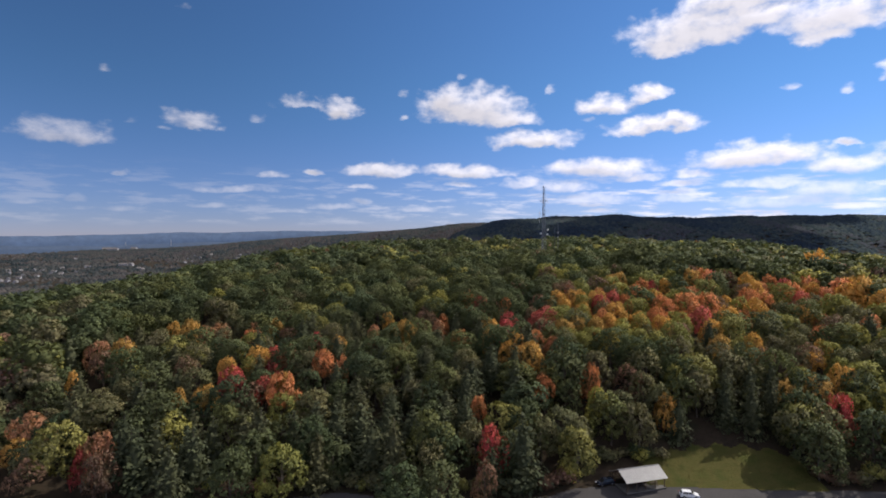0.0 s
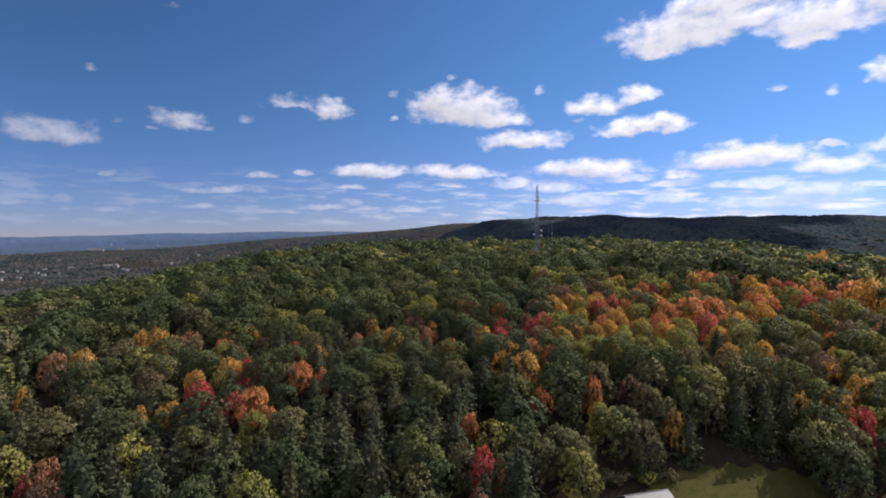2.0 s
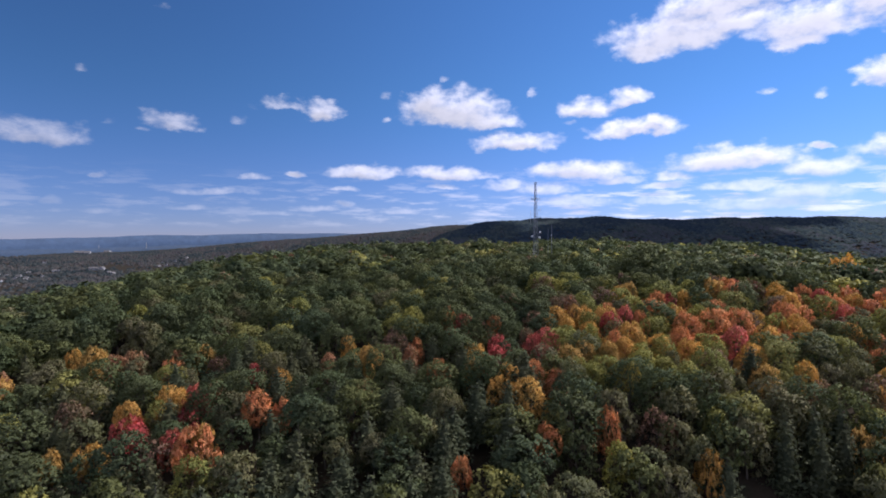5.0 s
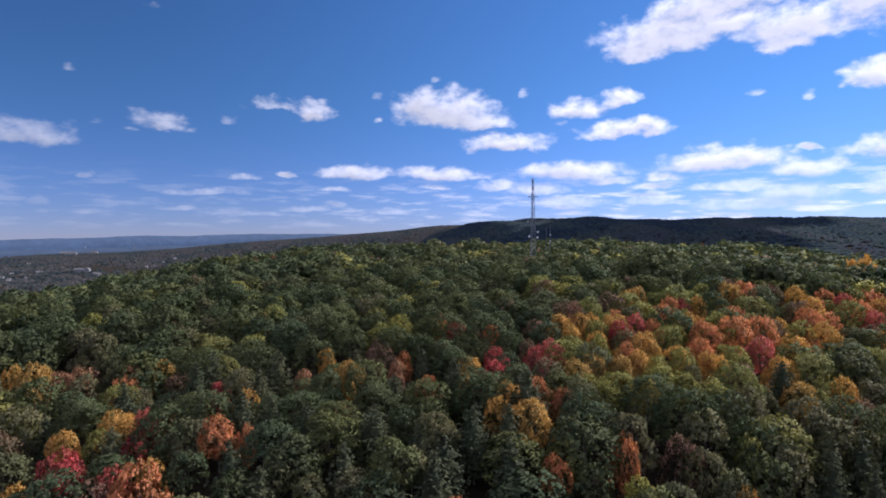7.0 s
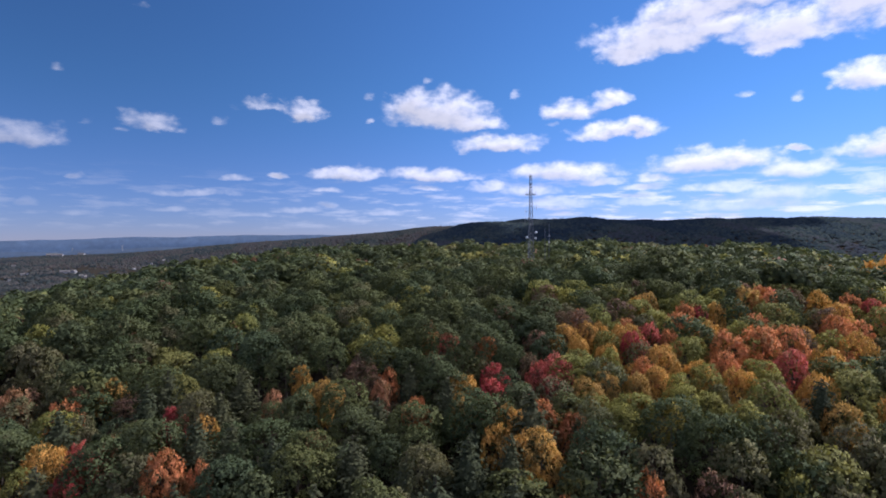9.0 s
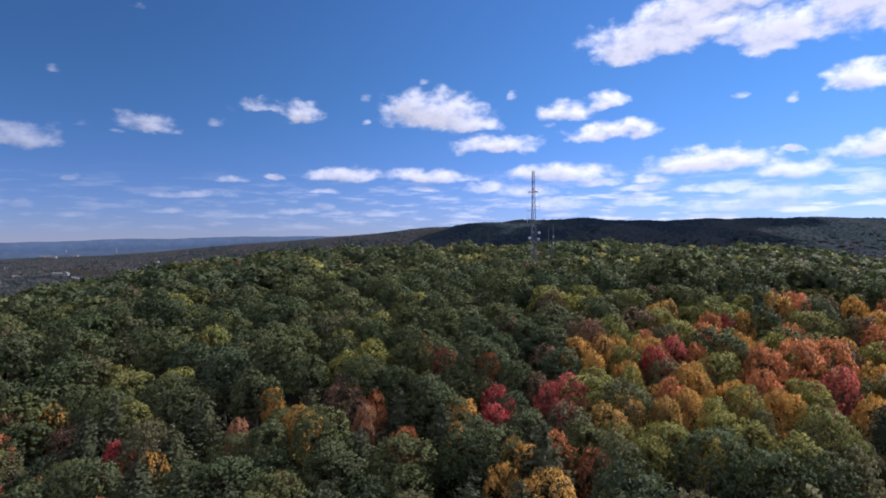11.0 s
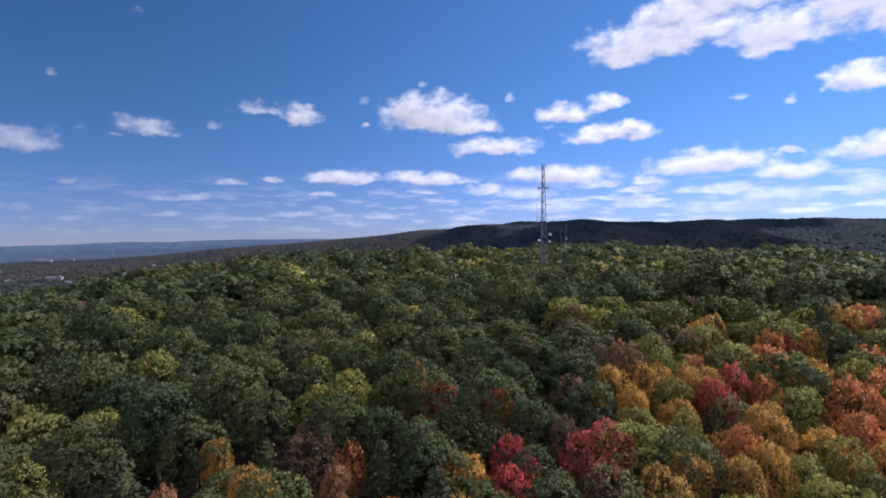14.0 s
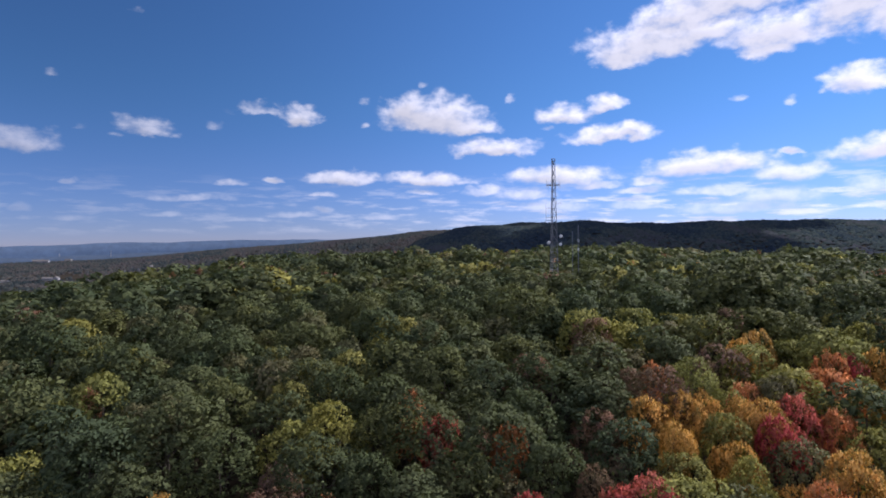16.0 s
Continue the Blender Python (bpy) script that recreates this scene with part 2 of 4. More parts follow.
def foliage(name, colours, source, through_light=0.26, rough=0.7, patch=0.0, second=None, gloss=0.08, grain=0.24, stand=0.62):
    """Leaves: a colour for each tree, mottled from twig to twig, with some light let through."""
    m, nodes, links = material(name)
    if source == "object":
        pick = nodes.new("ShaderNodeObjectInfo").outputs["Random"]
    elif source == "island":
        pick = nodes.new("ShaderNodeNewGeometry").outputs["Random Per Island"]
    else:
        a = nodes.new("ShaderNodeAttribute")
        a.attribute_name = "tint"
        pick = a.outputs["Fac"]
    if patch:
        # stands of one colour, some hundred metres across
        broad = nodes.new("ShaderNodeMath")
        broad.operation = "MULTIPLY_ADD"
        links.new(noise_of(nodes, links, patch, 4, 0.6), broad.inputs[0])
        broad.inputs[1].default_value, broad.inputs[2].default_value = 3.8, -1.6
        both = nodes.new("ShaderNodeMix")
        both.inputs["Factor"].default_value = stand
        links.new(pick, both.inputs["A"])
        links.new(broad.outputs[0], both.inputs["B"])
        pick = both.outputs["Result"]
    base = ramp_of(nodes, links, pick, colours)
    leaf = nodes.new("ShaderNodeNewGeometry").outputs["Random Per Island"]
    base = mixed(nodes, links, "MULTIPLY", 1.0, base, ramp_of(nodes, links, leaf, ((1 - grain, 1 - grain, 0.98 - grain), (0.98, 0.98, 0.94), (1 + grain, 0.98 + grain, 0.98 + grain * 0.5))))
    if second:
        # part of the crown has turned, part has not
        turned = ramp_of(nodes, links, noise_of(nodes, links, 0.22, 3, 0.6), ((0, 0, 0), (0.75, 0.75, 0.75)), 0.45, 0.65)
        base = mixed(nodes, links, "MIX", turned, base, second)
    mottle = noise_of(nodes, links, 0.55, 3)
    base = mixed(nodes, links, "MULTIPLY", 0.8, base, ramp_of(nodes, links, mottle, ((0.7, 0.74, 0.66), (1.25, 1.2, 1.05)), 0.3, 0.7))
    p = nodes.new("ShaderNodeBsdfPrincipled")
    links.new(base, p.inputs["Base Color"])
    p.inputs["Roughness"].default_value, p.inputs["Specular IOR Level"].default_value = rough, gloss
    t = nodes.new("ShaderNodeBsdfTranslucent")
    links.new(mixed(nodes, links, "MULTIPLY", 1.0, base, (1.15, 1.15, 0.85)), t.inputs["Color"])
    s = nodes.new("ShaderNodeMixShader")
    s.inputs[0].default_value = through_light
    links.new(p.outputs[0], s.inputs[1])
    links.new(t.outputs[0], s.inputs[2])
    links.new(s.outputs[0], nodes.new("ShaderNodeOutputMaterial").inputs["Surface"])
    return m


def surface(name, colours, scale=1.0, rough=0.8, metal=0.0, bump=0.0, fine=None, source="Object", gloss=0.5):
    """A mottled surface: broad stains at one scale, grain at a finer one."""
    m, nodes, links = material(name)
    base = ramp_of(nodes, links, noise_of(nodes, links, scale, 5, 0.62, source), colours, 0.3, 0.7)
    grain = noise_of(nodes, links, fine or scale * 9, 4, 0.65, source)
    base = mixed(nodes, links, "MULTIPLY", 0.7, base, ramp_of(nodes, links, grain, ((0.72, 0.72, 0.72), (1.22, 1.22, 1.22)), 0.3, 0.7))
    p = nodes.new("ShaderNodeBsdfPrincipled")
    links.new(base, p.inputs["Base Color"])
    p.inputs["Roughness"].default_value, p.inputs["Metallic"].default_value, p.inputs["Specular IOR Level"].default_value = rough, metal, gloss
    if bump:
        b = nodes.new("ShaderNodeBump")
        b.inputs["Strength"].default_value, b.inputs["Distance"].default_value = 0.7, bump
        links.new(grain, b.inputs["Height"])
        links.new(b.outputs[0], p.inputs["Normal"])
    links.new(p.outputs[0], nodes.new("ShaderNodeOutputMaterial").inputs["Surface"])
    return m


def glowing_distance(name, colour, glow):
    """Far land, the haze of miles of air put into its blue and glow."""
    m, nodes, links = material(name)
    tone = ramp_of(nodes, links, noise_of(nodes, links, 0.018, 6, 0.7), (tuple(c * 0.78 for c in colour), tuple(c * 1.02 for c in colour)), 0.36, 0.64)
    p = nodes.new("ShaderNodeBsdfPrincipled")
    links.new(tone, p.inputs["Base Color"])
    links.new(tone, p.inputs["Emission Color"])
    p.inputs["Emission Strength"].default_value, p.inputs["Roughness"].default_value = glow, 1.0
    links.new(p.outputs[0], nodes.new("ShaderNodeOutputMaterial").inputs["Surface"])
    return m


GREEN = ((0.068, 0.092, 0.054), (0.094, 0.112, 0.058), (0.137, 0.145, 0.065), (0.076, 0.100, 0.063), (0.109, 0.121, 0.065), (0.097, 0.115, 0.065), (0.083, 0.106, 0.057))
PINE = ((0.067, 0.079, 0.051), (0.085, 0.094, 0.060), (0.106, 0.104, 0.062))
OLIVE = ((0.139, 0.144, 0.089), (0.172, 0.158, 0.092), (0.150, 0.135, 0.092))
LIME = ((0.223, 0.228, 0.082), (0.305, 0.281, 0.086), (0.249, 0.235, 0.096))
GOLD = ((0.579, 0.314, 0.109), (0.676, 0.360, 0.110), (0.481, 0.290, 0.110))
YELLOW = ((0.471, 0.383, 0.123), (0.533, 0.413, 0.120))
ORANGE = ((0.623, 0.236, 0.123), (0.715, 0.268, 0.132), (0.534, 0.205, 0.123))
RED = ((0.498, 0.114, 0.121), (0.590, 0.136, 0.131), (0.426, 0.101, 0.110))
CRIMSON = ((0.418, 0.070, 0.093), (0.516, 0.090, 0.105))
RUST = ((0.380, 0.205, 0.130), (0.430, 0.205, 0.145), (0.340, 0.170, 0.120))
RUSSET = ((0.207, 0.131, 0.105), (0.235, 0.128, 0.107), (0.177, 0.115, 0.102))
LEAF = {"green": GREEN, "pine": PINE, "olive": OLIVE, "lime": LIME, "gold": GOLD, "yellow": YELLOW, "orange": ORANGE, "red": RED, "crimson": CRIMSON, "russet": RUSSET, "rust": RUST}
SECOND = {"gold": (0.15, 0.125, 0.045), "yellow": (0.17, 0.15, 0.05), "orange": (0.19, 0.135, 0.06), "red": (0.17, 0.11, 0.06), "crimson": (0.13, 0.075, 0.045), "lime": (0.085, 0.10, 0.045), "olive": (0.10, 0.105, 0.05), "russet": (0.12, 0.11, 0.06), "rust": (0.15, 0.125, 0.06)}
leaf_near = {k: foliage("leaves_" + k, c, "object", second=SECOND.get(k)) for k, c in LEAF.items()}
leaf_far = {k: foliage("wood_" + k, c, "tint") for k, c in LEAF.items()}
# the hill's haze is put into its leaf colours as extra blue
hill_leaf_hazed = foliage("hill_wood", ((0.028, 0.041, 0.068), (0.036, 0.051, 0.073), (0.050, 0.066, 0.073), (0.060, 0.062, 0.086), (0.036, 0.050, 0.076)), "island", 0.1, 0.8, 0.004, gloss=0.0, grain=0.12)
# valley and spur leaves: distance haze is mixed into these blue-grey tones
valley_leaf_hazed = foliage("valley_wood", ((0.026, 0.035, 0.047), (0.042, 0.051, 0.061), (0.066, 0.066, 0.078), (0.082, 0.071, 0.081), (0.049, 0.060, 0.069), (0.088, 0.069, 0.079)), "island", 0.1, 0.9, 0.006, gloss=0.0, grain=0.22, stand=0.8)
spur_leaf_hazed = foliage("spur_wood", ((0.031, 0.040, 0.057), (0.040, 0.050, 0.061), (0.055, 0.060, 0.066), (0.069, 0.058, 0.071), (0.038, 0.046, 0.062), (0.061, 0.063, 0.069)), "island", 0.1, 0.9, 0.004, gloss=0.0, grain=0.12)
bark = surface("bark", ((0.07, 0.055, 0.042), (0.13, 0.105, 0.085)), 1.5, 0.9, bump=0.02)
litter = surface("leaf_litter", ((0.022, 0.019, 0.014), (0.040, 0.030, 0.021), (0.028, 0.030, 0.016)), 0.06, 0.95, bump=0.05, fine=1.3, gloss=0.05)
asphalt = surface("asphalt", ((0.050, 0.047, 0.047), (0.068, 0.064, 0.064)), 0.15, 0.9, bump=0.004, fine=12, gloss=0.15)
turf = surface("turf", ((0.054, 0.064, 0.017), (0.080, 0.072, 0.024), (0.047, 0.060, 0.016)), 0.12, 0.95, bump=0.03, fine=3, gloss=0.05)
blade = foliage("grass_blades", ((0.052, 0.063, 0.016), (0.066, 0.067, 0.019), (0.072, 0.066, 0.023)), "island", 0.25)
roof_metal = surface("roof_metal", ((0.17, 0.168, 0.175), (0.21, 0.207, 0.215)), 0.4, 0.5, 0.0)
timber = surface("timber", ((0.07, 0.05, 0.035), (0.12, 0.085, 0.06)), 2.0, 0.8)
steel = surface("galvanised_steel", ((0.15, 0.16, 0.19), (0.23, 0.24, 0.27)), 1.0, 0.6, 0.3)
dish_white = surface("dish_paint", ((0.74, 0.74, 0.74), (0.82, 0.82, 0.82)), 1.0, 0.4)
car_white = surface("car_paint_white", ((0.74, 0.75, 0.76), (0.80, 0.80, 0.80)), 0.8, 0.25)
car_blue = surface("car_paint_dark", ((0.012, 0.016, 0.028), (0.02, 0.025, 0.04)), 0.8, 0.22)
tyre_rubber = surface("tyre_rubber", ((0.02, 0.02, 0.02), (0.032, 0.032, 0.032)), 6, 0.85)
dark_glass = surface("tinted_glass", ((0.012, 0.014, 0.016), (0.02, 0.022, 0.024)), 1.0, 0.06)
house_wall = surface("house_wall", ((0.24, 0.24, 0.26), (0.36, 0.36, 0.38)), 0.3, 0.8)
house_roof = surface("house_roof", ((0.10, 0.095, 0.10), (0.20, 0.18, 0.17)), 0.3, 0.9)
far_haze = glowing_distance("far_ridge_blue", (0.043, 0.070, 0.126), 0.52)
low_haze = glowing_distance("low_ridge_blue", (0.026, 0.039, 0.052), 0.36)
mid_haze = glowing_distance("near_ridge_blue", (0.034, 0.055, 0.096), 0.42)


# ---- builders ----
def mesh_of(name, verts, faces, mat, tint=None, lean=None):
    """A mesh from arrays: verts (n, 3) and faces (m, 3 or 4)."""
    verts, faces = np.asarray(verts, np.float32), np.asarray(faces, np.int32)
    me = bpy.data.meshes.new(name)
    k = faces.shape[1]
    me.vertices.add(len(verts))
    me.vertices.foreach_set("co", verts.ravel())
    me.loops.add(faces.size)
    me.loops.foreach_set("vertex_index", faces.ravel())
    me.polygons.add(len(faces))
    me.polygons.foreach_set("loop_start", np.arange(0, faces.size, k, dtype=np.int32))
    me.update(calc_edges=True)
    me.materials.append(mat)
    if lean is not None:
        # leaves catch the light as the billow that they clothe
        a = me.attributes.new("custom_normal", "FLOAT_VECTOR", "POINT")
        a.data.foreach_set("vector", np.asarray(lean, np.float32).ravel())
    if tint is not None:
        a = me.attributes.new("tint", "FLOAT", "POINT")
        a.data.foreach_set("value", np.asarray(tint, np.float32))
    return me


def bm_mesh(name, bm, mat):
    me = bpy.data.meshes.new(name)
    bm.to_mesh(me)
    bm.free()
    me.materials.append(mat)
    return me


def part(name, data, parent, label="", m=None):
    ob = new(name, data)
    ob.parent = parent
    if m is not None:
        ob.matrix_basis = m
    return tagged(ob, label) if label else ob


def thing(name, label, category, at, group="", kind="", turn=0.0):
    ob = tagged(new(name), label, category, group, kind)
    ob.matrix_basis = pose(*at, 0, 0, turn)
    return ob


def box(bm, size, at, bevel=0.0, m=None):
    r = bmesh.ops.create_cube(bm, size=1.0)
    bmesh.ops.scale(bm, vec=size, verts=r["verts"])
    if bevel:
        edges = list({e for v in r["verts"] for e in v.link_edges})
        made = bmesh.ops.bevel(bm, geom=edges, offset=bevel, segments=2, affect="EDGES", profile=0.6)
        vs = list({v for f in made["faces"] for v in f.verts} | {v for v in r["verts"] if v.is_valid})
    else:
        vs = r["verts"]
    if m is not None:
        bmesh.ops.transform(bm, matrix=m, verts=vs)
    bmesh.ops.translate(bm, vec=at, verts=vs)
    return vs


def rod(bm, a, b, r0, r1=None, sides=6):
    a, b = Vector(a), Vector(b)
    d = b - a
    r = bmesh.ops.create_cone(bm, cap_ends=True, segments=sides, radius1=r0, radius2=r0 if r1 is None else r1, depth=d.length)
    m = Matrix.Translation((a + b) / 2) @ d.to_track_quat("Z", "Y").to_matrix().to_4x4()
    bmesh.ops.transform(bm, matrix=m, verts=r["verts"])
    return r["verts"]


# ---- tree shapes ----
_b = bmesh.new()
bmesh.ops.create_icosphere(_b, subdivisions=1, radius=1.0)
ICO_V = np.array([v.co[:] for v in _b.verts])
ICO_F = np.array([[v.index for v in f.verts] for f in _b.faces])
_b.free()
CAP_V = np.array([(1, 0, -0.35), (0.25, 0.97, -0.35), (-0.9, 0.5, -0.35), (-0.7, -0.75, -0.35), (0.45, -0.9, -0.35), (0.1, 0.05, 0.9)], float)
CAP_F = np.array([(0, 1, 5), (1, 2, 5), (2, 3, 5), (3, 4, 5), (4, 0, 5)])


def unit(v):
    return v / np.maximum(np.linalg.norm(v, axis=-1, keepdims=True), 1e-9)


def tufts(rng, at, out, size, wide=1.0):
    """Leafy sprays: one uneven three-cornered piece at each place, turned roughly outwards."""
    n = len(at)
    out = unit(out)
    side = unit(np.cross(out, unit(rng.normal(size=(n, 3)))))
    over = np.cross(out, side)
    size = np.broadcast_to(size, n)[:, None]
    corners = []
    for a, b in ((-1, -0.75), (1, -0.6), (0.0, 1.15)):
        reach = size * rng.uniform(0.55, 1.15, (n, 1))
        corners.append(at + side * a * reach * wide + over * b * reach + out * size * rng.uniform(-0.35, 0.35, (n, 1)))
    tri = np.stack(corners, 1)
    face = np.cross(tri[:, 1] - tri[:, 0], tri[:, 2] - tri[:, 0])
    wrong = (face * out).sum(1) < 0
    tri[wrong] = tri[wrong][:, ::-1]
    return tri.reshape(-1, 3), np.arange(3 * n).reshape(n, 3)


def joined(pieces):
    vs, fs, n = [], [], 0
    for v, f in pieces:
        f = np.asarray(f)
        if f.shape[1] == 3:
            f = np.concatenate([f, f[:, 2:3]], 1)
        vs.append(v)
        fs.append(f + n)
        n += len(v)
    return np.concatenate(vs), np.concatenate(fs)


def quads_only(v, f):
    """Triangles that were padded to four corners become real triangles."""
    tri = f[:, 2] == f[:, 3]
    q = f[~tri]
    return v, np.concatenate([f[tri][:, :3], q[:, (0, 1, 2)], q[:, (0, 2, 3)]])


def round_crown(seed, radius, tall, base, lobes, clumps, leaves, size, puff, upswept=0.3, gaps=0.0, core=0.60, sprig=1.0):
    """A broadleaf crown: a few great domes on the main limbs, each clothed in fist-like clumps, each clump in leaves.
    base: height of the crown's foot. puff: a clump's radius. sprig: how far the clumps are drawn out upwards."""
    rng = np.random.default_rng(seed)
    k = np.arange(lobes - 1)
    ang = k * 2.39996 + rng.uniform(0, 6)
    out_to = radius * rng.uniform(0.36, 0.56, lobes - 1)
    rise = base + tall * (0.30 + 0.34 * ((k * 0.618 + rng.random()) % 1))
    dome = np.concatenate([[(rng.normal() * 0.08 * radius, rng.normal() * 0.08 * radius, base + tall * 0.62)], np.stack([np.cos(ang) * out_to, np.sin(ang) * out_to, rise], 1)])
    girth = np.concatenate([[radius * 0.60], radius * rng.uniform(0.40, 0.58, lobes - 1)])
    drawn = np.array([1, 1, min(1.35, tall * 0.30 / (radius * 0.5))])
    spot, way = [], []
    for j in range(lobes):
        m = max(4, int(clumps * girth[j] ** 2 / (girth**2).sum() * 1.6))
        i = np.arange(m) + 0.5
        up = 1 - 1.62 * i / m
        a = i * 2.39996 + rng.uniform(0, 6)
        flat = np.sqrt(1 - up**2)
        d = unit(np.stack([np.cos(a) * flat, np.sin(a) * flat, up], 1) + rng.normal(size=(m, 3)) * 0.13)
        p = dome[j] + d * drawn * girth[j] * rng.uniform(0.90, 1.07, (m, 1))
        inside = np.zeros(m, bool)
        for q in range(lobes):
            if q != j:
                inside |= (((p - dome[q]) / drawn / girth[q]) ** 2).sum(1) < 0.72
        spot.append(p[~inside])
        way.append(d[~inside])
    spot, way = np.concatenate(spot), np.concatenate(way)
    if gaps:
        left = rng.random(len(spot)) > gaps
        spot, way = spot[left], way[left]
    wide = puff * rng.uniform(0.7, 1.35, len(spot))
    pieces, leans = [], []
    if leaves < 1100:
        # farther off the inmost leaves merge into a rough heart
        pieces = [(c + ICO_V * drawn * g * core * rng.uniform(0.84, 1.06, (len(ICO_V), 1)), ICO_F) for c, g in zip(dome, girth)]
        leans = [ICO_V] * lobes
    each = rng.choice(len(spot), leaves, p=wide**2 / (wide**2).sum())
    d = unit(rng.normal(size=(leaves, 3)) + way[each] * 0.9 + (0, 0, 0.25))
    reach = wide[each][:, None] * np.where(rng.random((leaves, 1)) < 0.3, rng.uniform(1.0, 1.7, (leaves, 1)), rng.uniform(0.55, 1.1, (leaves, 1)))
    d = np.where(reach > wide[each][:, None] * 1.15, unit(d - way[each] * (d * way[each]).sum(1, keepdims=True) * 0.9 + way[each] * 0.1), d)
    at = spot[each] + d * reach * (1, 1, 0.9 * sprig)
    sunk = rng.random(leaves) < 0.14
    at[sunk] -= way[each][sunk] * drawn * radius * 0.16
    if sprig > 1:
        # feathery sprigs that rise off the crown
        at[:, 2] += (sprig - 1) * 0.45 * wide[each] * rng.uniform(-0.2, 1.2, leaves)
    out = d * (1, 1, 0.4 if sprig > 1 else 1) + rng.normal(size=d.shape) * 0.4 + (0, 0, upswept)
    v, f = tufts(rng, at, out, size * rng.uniform(0.6, 1.35, leaves), 1.0 / math.sqrt(sprig))
    if sprig > 1:
        c = np.repeat(at, 3, 0)
        v = c + (v - c) * (1, 1, sprig)
    pieces.append((v, f))
    crown_out = unit((at - (0, 0, base + tall * 0.42)) / (1, 1, drawn[2]))
    lean = unit(d * 0.5 + way[each] * 0.35 + crown_out * 0.55 + rng.normal(size=d.shape) * 0.3)
    leans.append(np.repeat(lean, 3, 0))
    return (*quads_only(*joined(pieces)), np.concatenate(leans))


def pine_crown(seed, radius, tall, base, tiers, arms, size):
    """A white pine's crown: flat whorls of boughs, shorter towards the tip."""
    rng = np.random.default_rng(seed)
    pieces = []
    for k in range(tiers):
        s = k / (tiers - 1)
        z = base + tall * s
        reach = radius * (1 - s) ** 0.6 * rng.uniform(0.72, 1.12) + 0.4
        m = max(3, int(arms * (1 - 0.6 * s)))
        turn = rng.uniform(0, 6.3)
        for j in range(m):
            a = turn + 6.283 * j / m + rng.uniform(-0.25, 0.25)
            ln = reach * rng.uniform(0.7, 1.12)
            q = max(3, int(ln / (size * 0.42)))
            u = (np.arange(q) + 0.6) / q
            way = np.array([np.cos(a), np.sin(a)])
            at = np.stack([way[0] * u * ln, way[1] * u * ln, z + 0.28 * ln * u**2 - 0.06 * ln + rng.normal(size=q) * 0.12], 1)
            at[:, :2] += rng.normal(size=(q, 2)) * 0.2 * ln
            out = np.stack([np.full(q, way[0] * 0.45), np.full(q, way[1] * 0.45), np.ones(q)], 1) + rng.normal(size=(q, 3)) * 0.38
            pieces.append(tufts(rng, at, out, size * rng.uniform(0.7, 1.2, q)))
    core = ICO_V * (radius * 0.42, radius * 0.42, tall * 0.5) + (0, 0, base + tall * 0.42)
    pieces.append((core, ICO_F))
    return (*quads_only(*joined(pieces)), None)


def trunk_shape(seed, tall, thick, limbs, reach):
    """A tapered, slightly bent trunk with rising limbs."""
    rng = random.Random(seed)
    bm = bmesh.new()
    p, r = Vector((0, 0, -0.6)), thick
    n = 4
    spine = [(p.copy(), r)]
    for k in range(n):
        q = p + Vector((rng.uniform(-0.25, 0.25), rng.uniform(-0.25, 0.25), (tall + 0.6) / n))
        r2 = thick * (1 - 0.8 * (k + 1) / n)
        rod(bm, p, q, r, r2, 5)
        p, r = q, r2
        spine.append((p.copy(), r))
    for k in range(limbs):
        a = k * 2.4 + rng.uniform(-0.4, 0.4)
        f = 0.35 + 0.6 * k / max(1, limbs)
        i = min(n - 1, int(f * n))
        root = spine[i][0].lerp(spine[i + 1][0], f * n - i)
        ln = reach * rng.uniform(0.6, 1.0) * (1.1 - 0.5 * f)
        knee = root + Vector((math.cos(a) * ln * 0.5, math.sin(a) * ln * 0.5, ln * 0.35))
        tip = knee + Vector((math.cos(a + 0.3) * ln * 0.45, math.sin(a + 0.3) * ln * 0.45, ln * 0.6))
        rod(bm, root, knee, thick * 0.34, thick * 0.2, 4)
        rod(bm, knee, tip, thick * 0.2, 0.02, 3)
    return bm_mesh("trunk", bm, bark)


# kind of tree: name, label, group, maker of a crown, and how many shapes it comes in
# detail: 0 and 1 close by, 2 and 3 farther up the hill, 4 along the crest
def crown_green(seed, d):
    return round_crown(seed, 5.0, 11.6, 3.2, (8, 8, 7, 6, 5)[d], (180, 140, 84, 52, 32)[d], (4200, 2100, 900, 390, 180)[d], (0.20, 0.285, 0.45, 0.65, 0.9)[d], (0.62, 0.66, 0.78, 0.92, 1.05)[d])


def crown_airy(seed, d):
    return round_crown(seed, 4.5, 11.4, 3.0, (7, 7, 6, 5, 5)[d], (130, 100, 52, 30, 18)[d], (3900, 1900, 800, 380, 180)[d], (0.185, 0.27, 0.44, 0.62, 0.85)[d], (0.62, 0.66, 0.8, 1.0, 1.2)[d], 0.5, 0.06, 0.55, 1.2)


def crown_plume(seed, d):
    return round_crown(seed, 4.5, 11.8, 2.8, (9, 9, 7, 6, 5)[d], (140, 105, 56, 32, 18)[d], (4400, 2200, 820, 380, 180)[d], (0.17, 0.245, 0.40, 0.60, 0.85)[d], (0.55, 0.58, 0.75, 0.95, 1.2)[d], 0.15, 0.04, 0.5, 1.8)


def crown_thin(seed, d):
    return round_crown(seed, 4.4, 10.8, 3.3, (8, 8, 6, 5, 4)[d], (120, 95, 46, 28, 16)[d], (3800, 1900, 600, 180, 70)[d], (0.145, 0.205, 0.40, 0.66, 1.0)[d], (0.58, 0.62, 0.75, 0.95, 1.1)[d], 0.3, 0.10, 0.42, 1.25)


